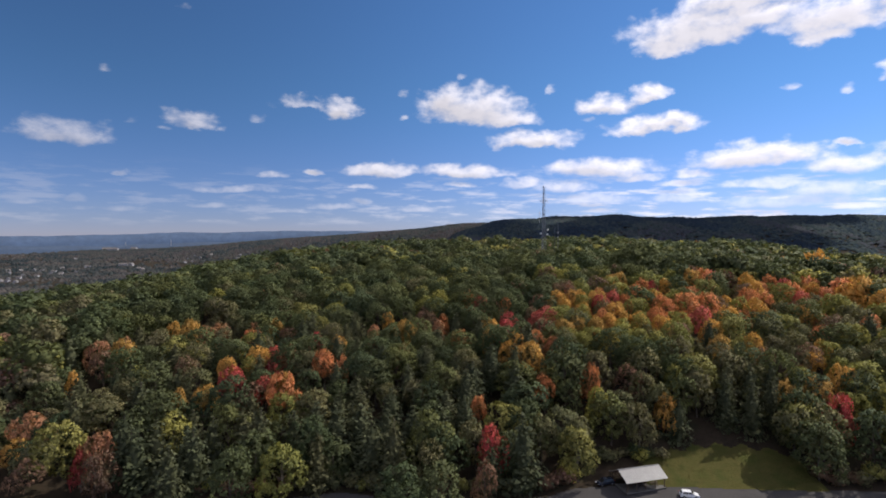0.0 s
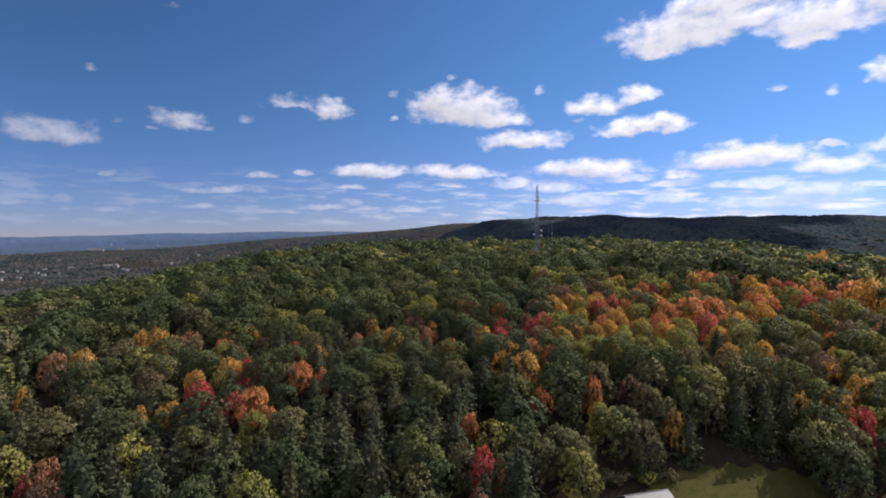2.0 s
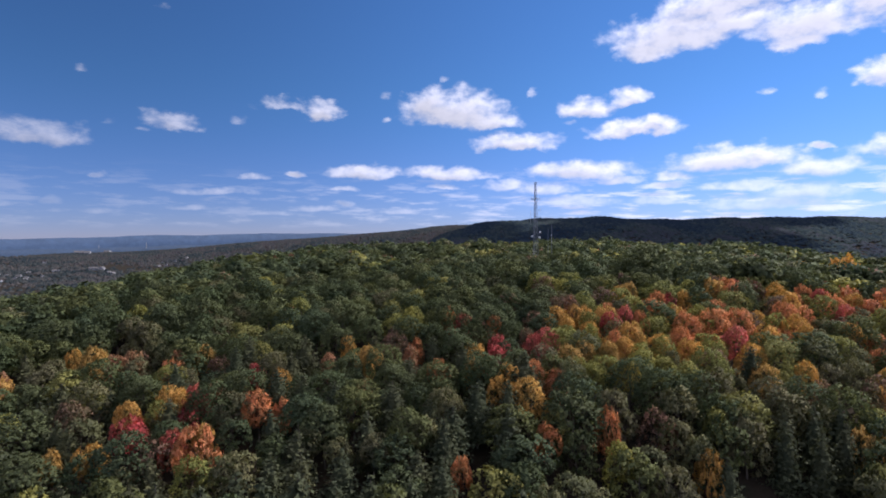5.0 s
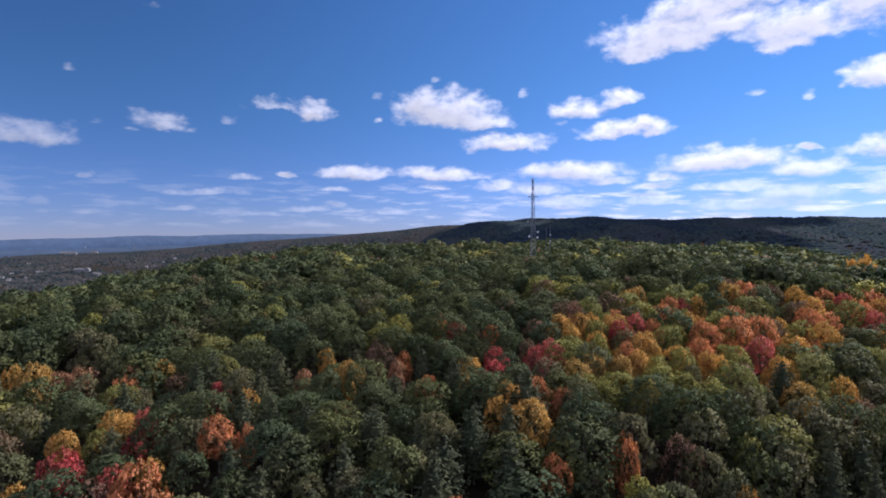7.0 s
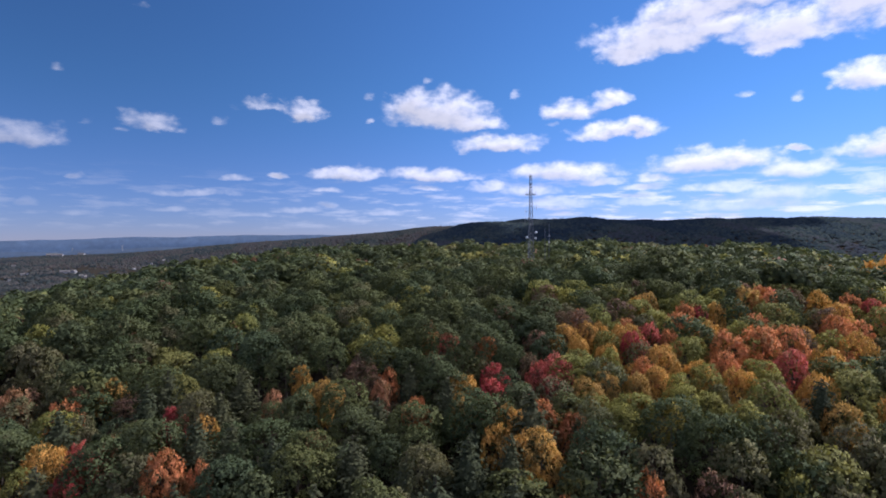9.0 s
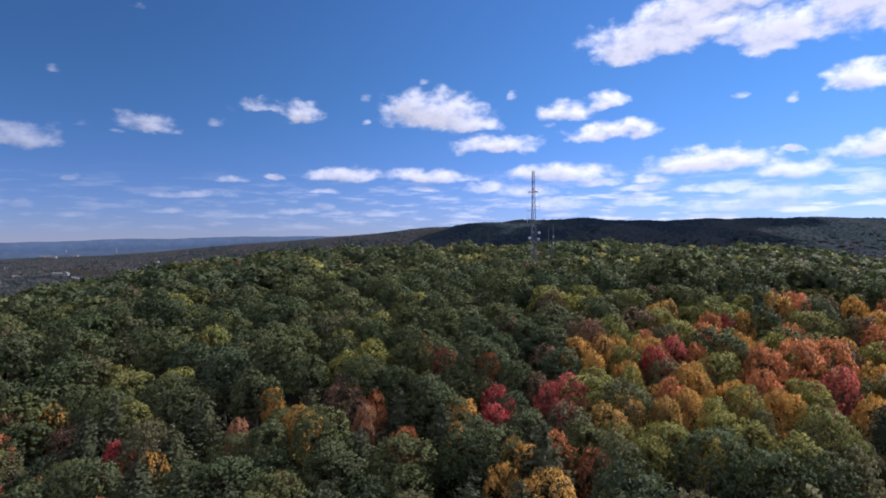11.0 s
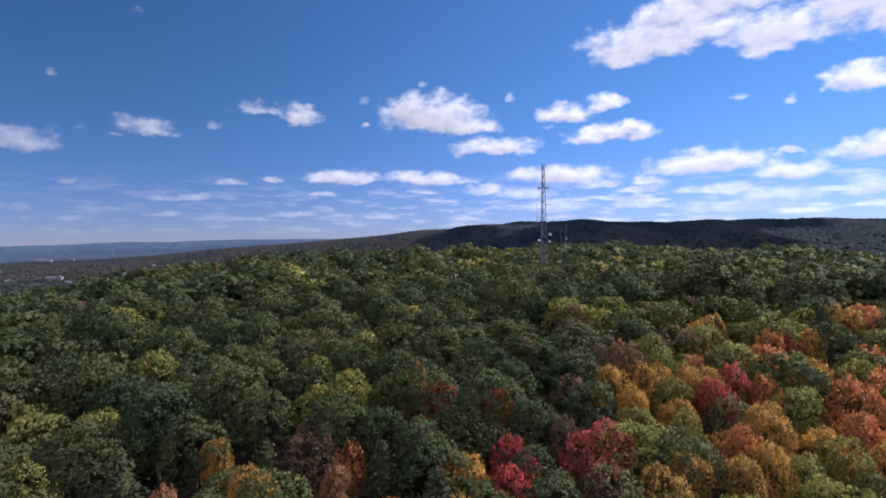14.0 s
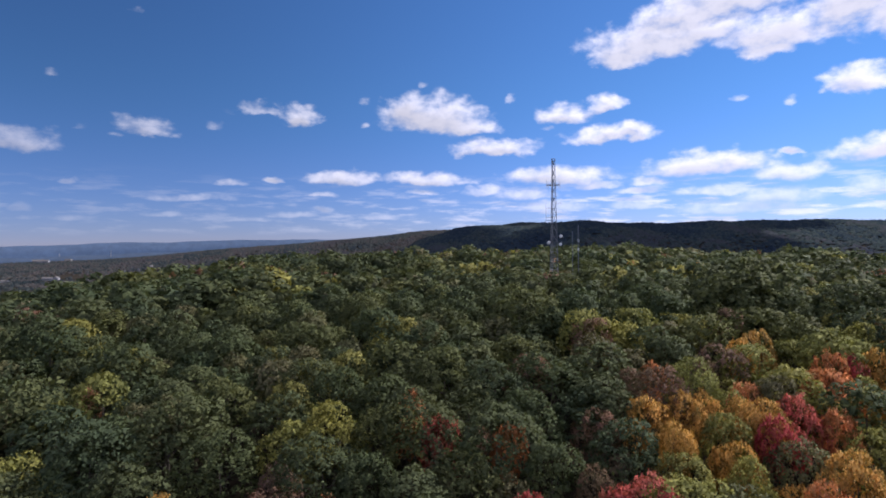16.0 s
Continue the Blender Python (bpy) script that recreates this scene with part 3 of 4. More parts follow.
def crown_pine(seed, d):
    return pine_crown(seed, 4.4, 12.6, 2.4, (17, 15, 10, 7, 5)[d], (14, 11, 8, 6, 5)[d], (0.36, 0.48, 0.8, 1.2, 1.5)[d])


def crown_bush(seed, d):
    return round_crown(seed, 1.9, 2.9, 0.2, 6, 60, 520, 0.17, 0.36, 0.5, core=0.55)


KINDS = {
    "green": ("oak_tree", "green oak with a dense rounded crown of billowing leaves", crown_green),
    "pine": ("pine_tree", "dark green white pine with layered flat boughs", crown_pine),
    "olive": ("hickory_tree", "dull olive hickory turning brown in autumn", crown_airy),
    "lime": ("ash_tree", "yellow-green ash with an airy rounded crown", crown_airy),
    "gold": ("maple_tree", "golden orange maple with upswept autumn leaves", crown_plume),
    "yellow": ("birch_tree", "bright yellow birch in autumn leaf", crown_airy),
    "orange": ("maple_tree", "orange maple with feathery autumn leaves", crown_plume),
    "rust": ("maple_tree", "muted salmon-brown maple with feathery autumn leaves", crown_plume),
    "red": ("maple_tree", "red maple with feathery autumn leaves", crown_plume),
    "crimson": ("maple_tree", "deep crimson maple in full autumn colour", crown_plume),
    "russet": ("beech_tree", "thin russet brown beech with bare twigs showing", crown_thin),
}


# ---- ground ----
def graded(lo, a, b, hi, fine, growth=1.16):
    """Grid lines: even between a and b, wider and wider beyond."""
    mid = list(np.arange(a, b + fine, fine))
    step, left, right = fine, [], []
    v = a
    while v > lo:
        step = min(step * growth, 150)
        v -= step
        left.append(v)
    step, v = fine, mid[-1]
    while v < hi:
        step = min(step * growth, 150)
        v += step
        right.append(v)
    return np.array(left[::-1] + mid + right)


def sheet(name, xs, ys, mat, lift=0.0, inside=None):
    gx, gy = np.meshgrid(xs, ys)
    v = np.stack([gx, gy, height(gx, gy) + lift], -1).reshape(-1, 3)
    n, m = len(xs), len(ys)
    i = (np.arange(m - 1)[:, None] * n + np.arange(n - 1)).ravel()
    f = np.stack([i, i + 1, i + n + 1, i + n], 1)
    if inside is not None:
        c = v[f].mean(1)
        f = f[inside(c[:, 0], c[:, 1])]
        used, f = np.unique(f, return_inverse=True)
        v, f = v[used], f.reshape(-1, 4)
    me = mesh_of(name, v, f, mat)
    me.polygons.foreach_set("use_smooth", [True] * len(me.polygons))
    return new(name, me)


ground = sheet("ground", graded(-5200, -220, 260, 5200, 5.5), graded(-700, 60, 480, 5600, 5.5), litter)
tagged(ground, "brown leaf-strewn forest floor over rolling hills", "ground", kind="structure")


def road_edge(x):
    lot = 4.9 / (1 + np.exp(-(np.asarray(x, float) - 29) / 2.5))
    return 136.6 + lot + 2.9 * bump(x, -26, 9) + 1.4 * bump(x, 55, 16) - 0.0006 * np.clip(x - 60, 0, 100) ** 2


def lawn_in(x, y):
    top = 157.5 - 0.010 * (x - 79) ** 2 + 0.8 * np.sin(x * 0.9)
    return (x > 53) & (x < 99) & (y > road_edge(x) - 0.6) & (y < top)


road = sheet("road", np.arange(-75, 125, 1.25), np.arange(126, 146, 0.5), asphalt, 0.14, lambda x, y: (y < road_edge(x)) & (y > 128 + 0.5 * np.sin(x / 9) + 6.5 * np.clip((25 - x) / 20, 0, 1)))
tagged(road, "pale grey worn asphalt of a car park and road", "road", kind="structure")
lawn = sheet("lawn", np.arange(51, 101, 0.75), np.arange(138, 160, 0.5), turf, 0.17, lawn_in)
tagged(lawn, "dry yellow-green mown lawn beside the car park", "lawn", kind="structure")
rng = np.random.default_rng(5)
gx, gy = rng.uniform(53, 99, 10000), rng.uniform(139, 158, 10000)
keep = lawn_in(gx, gy)
gx, gy = gx[keep], gy[keep]
spot3 = np.stack([gx, gy, height(gx, gy) + 0.24], 1)
out = rng.normal(size=spot3.shape) * (1, 1, 0.4)
gv, gf = tufts(rng, spot3, out, rng.uniform(0.04, 0.09, len(gx)))
tagged(new("grass", mesh_of("grass", gv, gf, blade)), "short dry grass tufts on the lawn", "grass", kind="stuff")

# ---- the wood ----
rng = np.random.default_rng(11)
# trees that can be told apart: place and breadth
LOW_TREES = {
    "gold": [(-37, 194, 0.82), (-70, 180, 0.97), (25, 190, 0.76), (29, 180, 1.07), (22, 184, 0.73), (16, 197, 0.53), (107, 190, 0.81), (-116, 173, 0.55), (-79, 165, 0.61), (-49, 172, 0.46), (65, 161, 0.47), (111, 165, 1.02), (123, 171, 0.86)],
    "yellow": [(57, 188, 0.67)],
    "orange": [(-39, 181, 1.06), (-33, 181, 0.56), (33, 191, 0.71), (37, 187, 0.45), (46, 172, 0.65), (31, 169, 0.45), (11, 162, 0.45)],
    "red": [(-56, 186, 0.82), (-55, 169, 0.74)],
    "crimson": [(-45, 199, 0.72), (-55, 178, 0.72), (-66, 172, 1.05), (-92, 140, 0.53), (13, 146, 0.78), (113, 158, 1.10)],
    "russet": [(25, 196, 0.46), (-84, 137, 0.85)],
    "lime": [(-69, 198, 0.91), (-63, 180, 0.68), (64, 197, 0.72), (79, 173, 1.33), (71, 171, 0.77), (-99, 141, 1.08), (-74, 151, 1.06), (-47, 160, 0.87), (19, 155, 0.99), (130, 170, 1.31), (101, 155, 1.15)],
    "olive": [(72, 195, 0.45), (90, 175, 1.60), (76, 169, 0.97), (98, 173, 0.81), (-45, 180, 1.01), (77, 181, 1.44), (64, 174, 1.25), (49, 175, 1.09), (-96, 157, 1.52), (-96, 167, 0.79), (-77, 172, 0.97), (9, 149, 0.79), (33, 155, 1.00), (27, 151, 0.89), (37, 151, 0.82), (55, 155, 1.03)],
    "green": [(-48, 190, 0.89), (-24, 188, 1.14), (-6, 192, 1.02), (5, 193, 1.02), (62, 181, 1.17), (38, 174, 1.27), (23, 172, 1.01), (48, 158, 1.03), (118, 150, 1.58), (24, 162, 1.19), (-131, 177, 1.57)],
    "pine": [(-91, 187, 0.85), (-40, 149, 1.05), (-29, 151, 1.00), (-23, 153, 0.95), (-19, 146, 1.00), (-55, 151, 0.90), (-62, 149, 0.85), (-67, 144, 0.85), (-89, 162, 1.05), (-107, 160, 0.90), (-15, 160, 0.85), (-35, 153, 1.00), (-50, 151, 0.90), (-76, 146, 1.05), (-79, 141, 1.00), (-8, 153, 0.95), (1, 160, 0.95), (-131, 167, 0.85), (-126, 186, 1.05)],
    "rust": [(-14, 189, 0.45), (-113, 152, 0.95), (-53, 189, 0.76), (-119, 190, 1.02), (-113, 195, 0.87), (-89, 143, 1.06)],
}
UPPER_TREES = {
    "gold": [(46, 224, 0.87), (52, 225, 0.80), (56, 226, 0.51), (47, 217, 0.73), (60, 223, 0.56), (65, 207, 1.02), (74, 245, 0.63), (79, 247, 0.78), (95, 237, 0.60), (-65, 214, 0.90), (-97, 214, 0.54), (-21, 214, 0.60), (-14, 202, 0.45), (18, 203, 0.45), (86, 224, 0.70), (134, 239, 1.17), (201, 298, 1.50), (124, 220, 0.97), (-103, 212, 0.71)],
    "orange": [(72, 218, 0.53), (64, 228, 0.49), (84, 236, 0.69), (25, 223, 0.45), (10, 230, 0.45), (0, 212, 0.45), (11, 235, 0.45), (59, 204, 0.74), (85, 214, 1.08), (96, 218, 1.32), (105, 220, 1.36), (152, 241, 0.90), (127, 231, 0.92)],
    "red": [(68, 221, 0.84), (37, 206, 1.03), (15, 226, 0.45), (37, 201, 0.45), (96, 206, 1.08), (123, 256, 0.66), (152, 248, 0.70)],
    "crimson": [(61, 216, 0.78), (89, 237, 0.45), (25, 207, 0.78), (23, 201, 0.75), (134, 263, 0.65), (165, 263, 0.63)],
    "russet": [(52, 230, 1.24), (48, 234, 0.74), (38, 224, 0.85), (34, 212, 0.59), (20, 224, 0.46), (-7, 216, 0.94), (-85, 216, 0.45), (-64, 227, 0.49), (-6, 211, 1.30), (129, 237, 0.94), (116, 261, 0.89)],
    "lime": [(56, 219, 0.78), (53, 209, 0.71), (78, 215, 0.64), (89, 241, 1.44), (102, 249, 0.87), (119, 279, 0.80), (-55, 261, 0.78), (-64, 274, 1.56), (-8, 236, 0.93), (5, 274, 0.83), (-43, 220, 1.02), (-55, 223, 1.17), (-8, 244, 0.70), (42, 205, 1.14), (72, 200, 0.97), (73, 212, 0.96), (87, 203, 0.96), (112, 235, 1.18), (145, 288, 1.30), (116, 289, 0.74), (-58, 229, 0.72)],
    "olive": [(69, 227, 0.88), (61, 211, 0.85), (23, 212, 0.49), (-32, 233, 0.86), (-82, 207, 0.83), (49, 202, 1.13)],
    "green": [(78, 221, 1.60), (40, 217, 1.06), (70, 251, 1.60), (35, 238, 1.58), (45, 239, 1.20), (25, 237, 1.23), (85, 256, 1.27), (107, 254, 1.60), (60, 250, 1.11), (29, 227, 1.04), (18, 214, 0.99), (29, 215, 0.85), (-1, 237, 0.93), (11, 212, 1.04), (-43, 230, 1.32), (-25, 215, 1.07), (4, 216, 0.84), (-16, 221, 1.00), (-20, 241, 1.10), (105, 204, 1.53), (120, 206, 1.60)],
    "rust": [(-47, 246, 0.45), (-79, 249, 0.70), (-73, 214, 0.59), (-90, 210, 0.86), (-26, 204, 0.60), (-2, 205, 0.58), (-85, 211, 1.03)],
}
ROADSIDE = {"lime": [(-40, 135, 1.15)], "green": [(-51, 132, 0.85), (-9, 123, 1.0), (-1, 124, 0.9), (99, 145, 1.1)], "russet": [(10, 132, 0.7), (-102, 134, 0.8), (-86, 135, 0.8)], "olive": [(-104, 140, 0.9), (98, 153, 1.1)], "pine": [(-67, 134, 0.8), (-32, 141, 0.8)]}
SHARES = {
    "low_west": (("green", 0.34), ("pine", 0.27), ("olive", 0.18), ("lime", 0.10), ("russet", 0.05), ("gold", 0.03), ("orange", 0.03)),
    "low_mid": (("green", 0.42), ("pine", 0.40), ("olive", 0.10), ("russet", 0.03), ("orange", 0.025), ("lime", 0.025)),
    "low_east": (("green", 0.20), ("lime", 0.40), ("olive", 0.20), ("russet", 0.05), ("gold", 0.08), ("orange", 0.04), ("pine", 0.03)),
    "warm": (("gold", 0.22), ("orange", 0.22), ("lime", 0.30), ("red", 0.05), ("russet", 0.06), ("olive", 0.08), ("green", 0.07)),
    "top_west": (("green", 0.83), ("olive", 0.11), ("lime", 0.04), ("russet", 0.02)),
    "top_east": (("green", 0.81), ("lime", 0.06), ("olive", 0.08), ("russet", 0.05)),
}


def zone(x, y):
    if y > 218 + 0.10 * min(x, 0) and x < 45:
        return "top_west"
    if ((x - 58) / 24) ** 2 + ((y - 204) / 11) ** 2 < 1:
        return "warm"
    if ((x - 88) / 48) ** 2 + ((y - 213 - 0.15 * (x - 88)) / 20) ** 2 < 1 or ((x - 150) / 30) ** 2 + ((y - 240) / 16) ** 2 < 1:
        return "warm"
    if -45 < x < 30 and y < 192:
        return "low_mid"
    if x < 30:
        return "low_west"
    return "low_east" if y < 262 else "top_east"


def wooded(x, y):
    """Where trees may stand: clear of the road, the lawn and the pavilion."""
    if y < road_edge(x) + (3.0 if x < 36 else 4.5) + 1.5 * math.sin(x * 0.31):
        return False
    if 38 < x < 104 and y < (159 + 0.05 * (x - 60) if x < 82 else 172 - 0.9 * max(0, x - 96)):
        return False
    if 36 < x < 62 and y < 150:
        return False
    return True


trees = []                                       # x, y, kind, size
for x, y in ((102, 149), (104, 158), (109, 166), (106, 176), (98, 179), (90, 178)):
    trees.append((x, y, "olive" if x % 3 == 0 else "green", 1.15))
for kind_, spots in itertools.chain(LOW_TREES.items(), UPPER_TREES.items(), ROADSIDE.items()):
    for x, y, size in spots:
        trees.append((x + rng.uniform(-0.3, 0.3), y + rng.uniform(-0.3, 0.3), kind_, min(size, 1.3)))
# dark pines added to deepen the shaded hollow behind the lawn
trees += [(x, y, "pine", 0.85) for x, y in ((84, 164), (91, 162), (98, 164), (87, 169), (94, 169), (101, 170))]
trees += [(55, 197, "gold", 0.85), (48, 199, "gold", 0.8), (60, 199, "gold", 0.8), (62, 192, "lime", 0.9), (78, 199, "gold", 0.85), (80, 206, "orange", 0.8)]
trees += [(70, 165, "green", 1.0), (77, 167, "olive", 1.0), (64, 163, "olive", 0.9), (73, 172, "green", 1.0)]
trees += [(200, 328, "gold", 0.9), (114, 360, "orange", 1.0), (122, 352, "gold", 0.95), (106, 372, "orange", 0.9)]
fixed = np.array([(t[0], t[1], (1.7 + 2.7 * t[3]) ** 2) for t in trees])
KNOWN = len(trees)
step = 7.7
for j, y0 in enumerate(np.arange(139, 468, step * 0.87)):
    wide = 0.82 * y0 + 28
    for x0 in np.arange(-wide + (j % 2) * step / 2, wide, step):
        x, y = x0 + rng.uniform(-2.6, 2.6), y0 + rng.uniform(-2.6, 2.6)
        roll, size = rng.random(), rng.uniform(0.74, 1.14)
        if not wooded(x, y) or x < -430 or np.any((fixed[:, 0] - x) ** 2 + (fixed[:, 1] - y) ** 2 < fixed[:, 2]):
            continue
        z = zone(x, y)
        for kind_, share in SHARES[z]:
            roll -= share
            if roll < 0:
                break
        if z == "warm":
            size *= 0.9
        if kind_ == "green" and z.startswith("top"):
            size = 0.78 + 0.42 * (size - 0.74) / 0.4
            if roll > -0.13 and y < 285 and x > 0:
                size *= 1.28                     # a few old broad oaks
        trees.append((x, y, kind_, size))

def crown_mesh(name, shape, mat):
    v, f, lean = shape
    return mesh_of(name, v, f, mat, None, lean)


near_shapes = {}
for n, (kind_, (name, label, maker)) in enumerate(KINDS.items()):
    count = 5 if kind_ in ("green", "pine") else 3
    near_shapes[kind_] = [[(crown_mesh("crown", maker(100 + 10 * n + k, d), leaf_near[kind_]),
                           trunk_shape(50 + 10 * n + k, 9.5 if kind_ != "pine" else 15.5, 0.28, 0 if kind_ == "pine" else 4, 3.4)) for k in range(count)] for d in (0, 1)]


def stands_near(x, y):
    return -125 < x < 165 and y < 300 and abs(x - 8) < 0.82 * (y - 10)


left_over, counted = {}, {}
ordered = [(*t, k < KNOWN) for k, t in enumerate(trees)]
for x, y, kind_, size, known in sorted(ordered, key=lambda t: t[1] + 0.25 * abs(t[0] - 10)):
    if stands_near(x, y) and counted.get(kind_, 0) < 300:
        counted[kind_] = counted.get(kind_, 0) + 1
        name, label, _ = KINDS[kind_]
        shapes = near_shapes[kind_][0 if math.hypot(x - 14, y - 143) < 100 and y > 176 else 1]
        crown, trunk = shapes[int(rng.integers(len(shapes)))]
        tree = thing(name, label, "tree", (x, y, float(height(x, y)) - 0.1), kind_ + " trees of the hillside wood", turn=rng.uniform(0, 360))
        if known:
            wide, high = max(0.66, size) * rng.uniform(0.98, 1.06), (0.76 + 0.24 * size) * rng.uniform(0.97, 1.04)
            if kind_ in ("gold", "orange", "red", "rust", "crimson", "russet") and x < 12:
                wide, high = wide * 0.84, high * 0.93
            elif x < 45 and y < 206:
                wide *= 1.15
        else:
            wide, high = size * (1.12 if kind_ == "green" else 1.04), size * rng.uniform(0.92, 1.12)
        tree.scale = (wide * rng.uniform(0.93, 1.07), wide * rng.uniform(0.93, 1.07), high)
        part("trunk", trunk, tree)
        # at the wood's edge the leaves hang almost to the ground
        edge = y < (float(road_edge(x)) + 20 if not 36 < x < 110 else 182)
        part("crown", crown, tree, m=Matrix.Translation((0, 0, -5.0)) @ Matrix.Diagonal((1.08, 1.08, 1.36, 1)) if edge else None)
    else:
        left_over.setdefault(kind_, []).append((x, y, size))

bush_shapes = [crown_mesh("foliage", crown_bush(900 + k, 0), leaf_near[c]) for k, c in enumerate(("olive", "russet", "lime", "green", "olive", "russet"))]
for x0 in np.arange(-70, 132, 2.6):
    x = x0 + rng.uniform(-1.2, 1.2)
    y = float(road_edge(x)) + rng.uniform(2.0, 5.0) if not 36 < x < 98 else 158.5 - 0.013 * (x - 70) ** 2 + rng.uniform(0, 3.5)
    if 36 < x < 62:
        y = 151 + rng.uniform(0, 3)
    if 66 < x < 97:
        continue
    bush = thing("shrub", "olive and russet shrub along the edge of the wood", "shrub", (x, y, float(height(x, y)) - 0.1), "shrubs along the wood's edge", turn=rng.uniform(0, 360))
    bush.scale = (rng.uniform(0.8, 1.6),) * 2 + (rng.uniform(0.7, 1.5),)
    part("foliage", bush_shapes[int(rng.integers(6))], bush)

FAR_LABEL = {"green": "green oak wood over the crest", "pine": "dark pines scattered in the wood", "olive": "olive brown trees of the wood", "lime": "yellow-green trees of the wood",
             "gold": "golden trees of the wood", "yellow": "yellow trees of the wood", "orange": "orange trees of the wood", "red": "red trees of the wood", "crimson": "crimson trees of the wood", "russet": "thin russet trees of the wood", "rust": "salmon-brown trees of the wood"}
for n, (kind_, spots) in enumerate(left_over.items()):
    shapes = [[KINDS[kind_][2](700 + 10 * n + k, d) for k in range(5)] for d in (1, 2, 3, 4)]
    pv, pf, pt, pn, count = [], [], [], [], 0
    for x, y, size in spots:
        far = math.hypot(x - 6, y - min(y, 100))
        v, f, lean = shapes[0 if math.hypot(x - 10, y - 142) < 135 else 1 if far < 215 else 2 if far < 300 else 3][int(rng.integers(5))]
        a, s = rng.uniform(0, 6.3), size * rng.uniform(0.92, 1.08)
        c, d = math.cos(a) * s, math.sin(a) * s
        lift = rng.uniform(0.84, 1.1) if far < 215 else rng.uniform(0.92, 1.04)
        spread = 1.3 if far > 215 else 1.22
        w = np.stack([(v[:, 0] * c - v[:, 1] * d) * spread + x, (v[:, 0] * d + v[:, 1] * c) * spread + y, v[:, 2] * s * lift + float(height(x, y))], 1)
        pv.append(w)
        if lean is not None:
            pn.append(np.stack([lean[:, 0] * math.cos(a) - lean[:, 1] * math.sin(a), lean[:, 0] * math.sin(a) + lean[:, 1] * math.cos(a), lean[:, 2]], 1))
        pf.append(f + count)
        pt.append(np.full(len(v), rng.random()))
        count += len(v)
    me = mesh_of("wood_" + kind_, np.concatenate(pv), np.concatenate(pf), leaf_far[kind_], np.concatenate(pt), np.concatenate(pn) if pn else None)
    tagged(new("wood", me), FAR_LABEL[kind_], "wood", kind="stuff")

# ---- far woods ----
def far_wood(name, label, x, y, size, mat, seed, tall=0.8):
    r = np.random.default_rng(seed)
    n, m = len(x), len(CAP_V)
    spin = r.uniform(0, 6.3, (n, 1))
    ball = np.repeat(CAP_V[None], n, 0)
    ball[:, :, 0], ball[:, :, 1] = CAP_V[:, 0] * np.cos(spin) - CAP_V[:, 1] * np.sin(spin), CAP_V[:, 0] * np.sin(spin) + CAP_V[:, 1] * np.cos(spin)
    v = ball * r.uniform(0.72, 1.15, (n, m, 1)) * (size[:, None, None] * np.array([1, 1, tall])) * r.uniform(0.8, 1.2, (n, 1, 3))
    v = v + np.stack([x, y, height(x, y) + size * 0.35], 1)[:, None]
    f = CAP_F[None] + (np.arange(n) * m)[:, None, None]
    tagged(new(name, mesh_of(name, v.reshape(-1, 3), f.reshape(-1, 3), mat)), label, "wood", kind="stuff")


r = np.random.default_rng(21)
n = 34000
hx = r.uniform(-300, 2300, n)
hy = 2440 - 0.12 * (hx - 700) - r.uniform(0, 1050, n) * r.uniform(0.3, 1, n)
far_wood("hill_wood", "dark shaded woods covering the long hill", hx, hy, r.uniform(6, 13, n), hill_leaf_hazed, 3, 0.5)
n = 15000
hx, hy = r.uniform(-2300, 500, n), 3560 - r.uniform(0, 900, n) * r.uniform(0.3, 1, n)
far_wood("spur_wood", "brown autumn woods on a far low hill", hx, hy, r.uniform(5, 11, n), spur_leaf_hazed, 4)
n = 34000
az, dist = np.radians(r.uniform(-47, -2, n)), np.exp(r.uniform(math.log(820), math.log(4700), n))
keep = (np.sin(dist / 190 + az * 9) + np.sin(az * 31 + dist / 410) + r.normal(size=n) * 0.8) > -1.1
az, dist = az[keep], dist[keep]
far_wood("valley_wood", "mixed grey-green and rust woods on the valley floor", np.sin(az) * dist, np.cos(az) * dist, r.uniform(2.4, 6.5, len(az)) * (1 + dist / 4500), valley_leaf_hazed, 5)


def far_ridge(name, label, radius, base, crest, depth, mat):
    """A distant ridge: a long solid swell of land across the view."""
    a = np.radians(np.linspace(-62, 40, 260))
    d = np.degrees(a)
    top = crest(d)
    rows = [(radius - depth, np.full_like(a, base)), (radius - depth * 0.45, base + (top - base) * 0.62), (radius, top), (radius + depth, np.full_like(a, base))]
    v = np.concatenate([np.stack([np.sin(a) * q, np.cos(a) * q, z], 1) for q, z in rows])
    n = len(a)
    i = (np.arange(3)[:, None] * n + np.arange(n - 1)).ravel()
    me = mesh_of(name, v, np.stack([i, i + 1, i + n + 1, i + n], 1), mat)
    me.polygons.foreach_set("use_smooth", [True] * len(me.polygons))
    tagged(new(name, me), label, "hills", kind="structure")


far_ridge("backdrop_far", "hazy blue ridge along the horizon", 4750, -90, lambda d: soft_steps(d, (-62, -38.6, -33, -28.5, -24.3, -21.6, -19.3, -13.4, 40), (50, 55, 63, 74, 90, 78, 95, 99, 95), 0.7) + 1.6 * np.sin(d / 0.9) + 1.0 * np.sin(d / 0.37), 130, far_haze)
far_ridge("backdrop_near", "darker blue wooded ridge below the horizon", 4450, -90, lambda d: -6 + 62 * bump(d, -10, 11) + 4 * np.sin(d / 2.3) + 2.5 * np.sin(d / 0.8), 120, mid_haze)

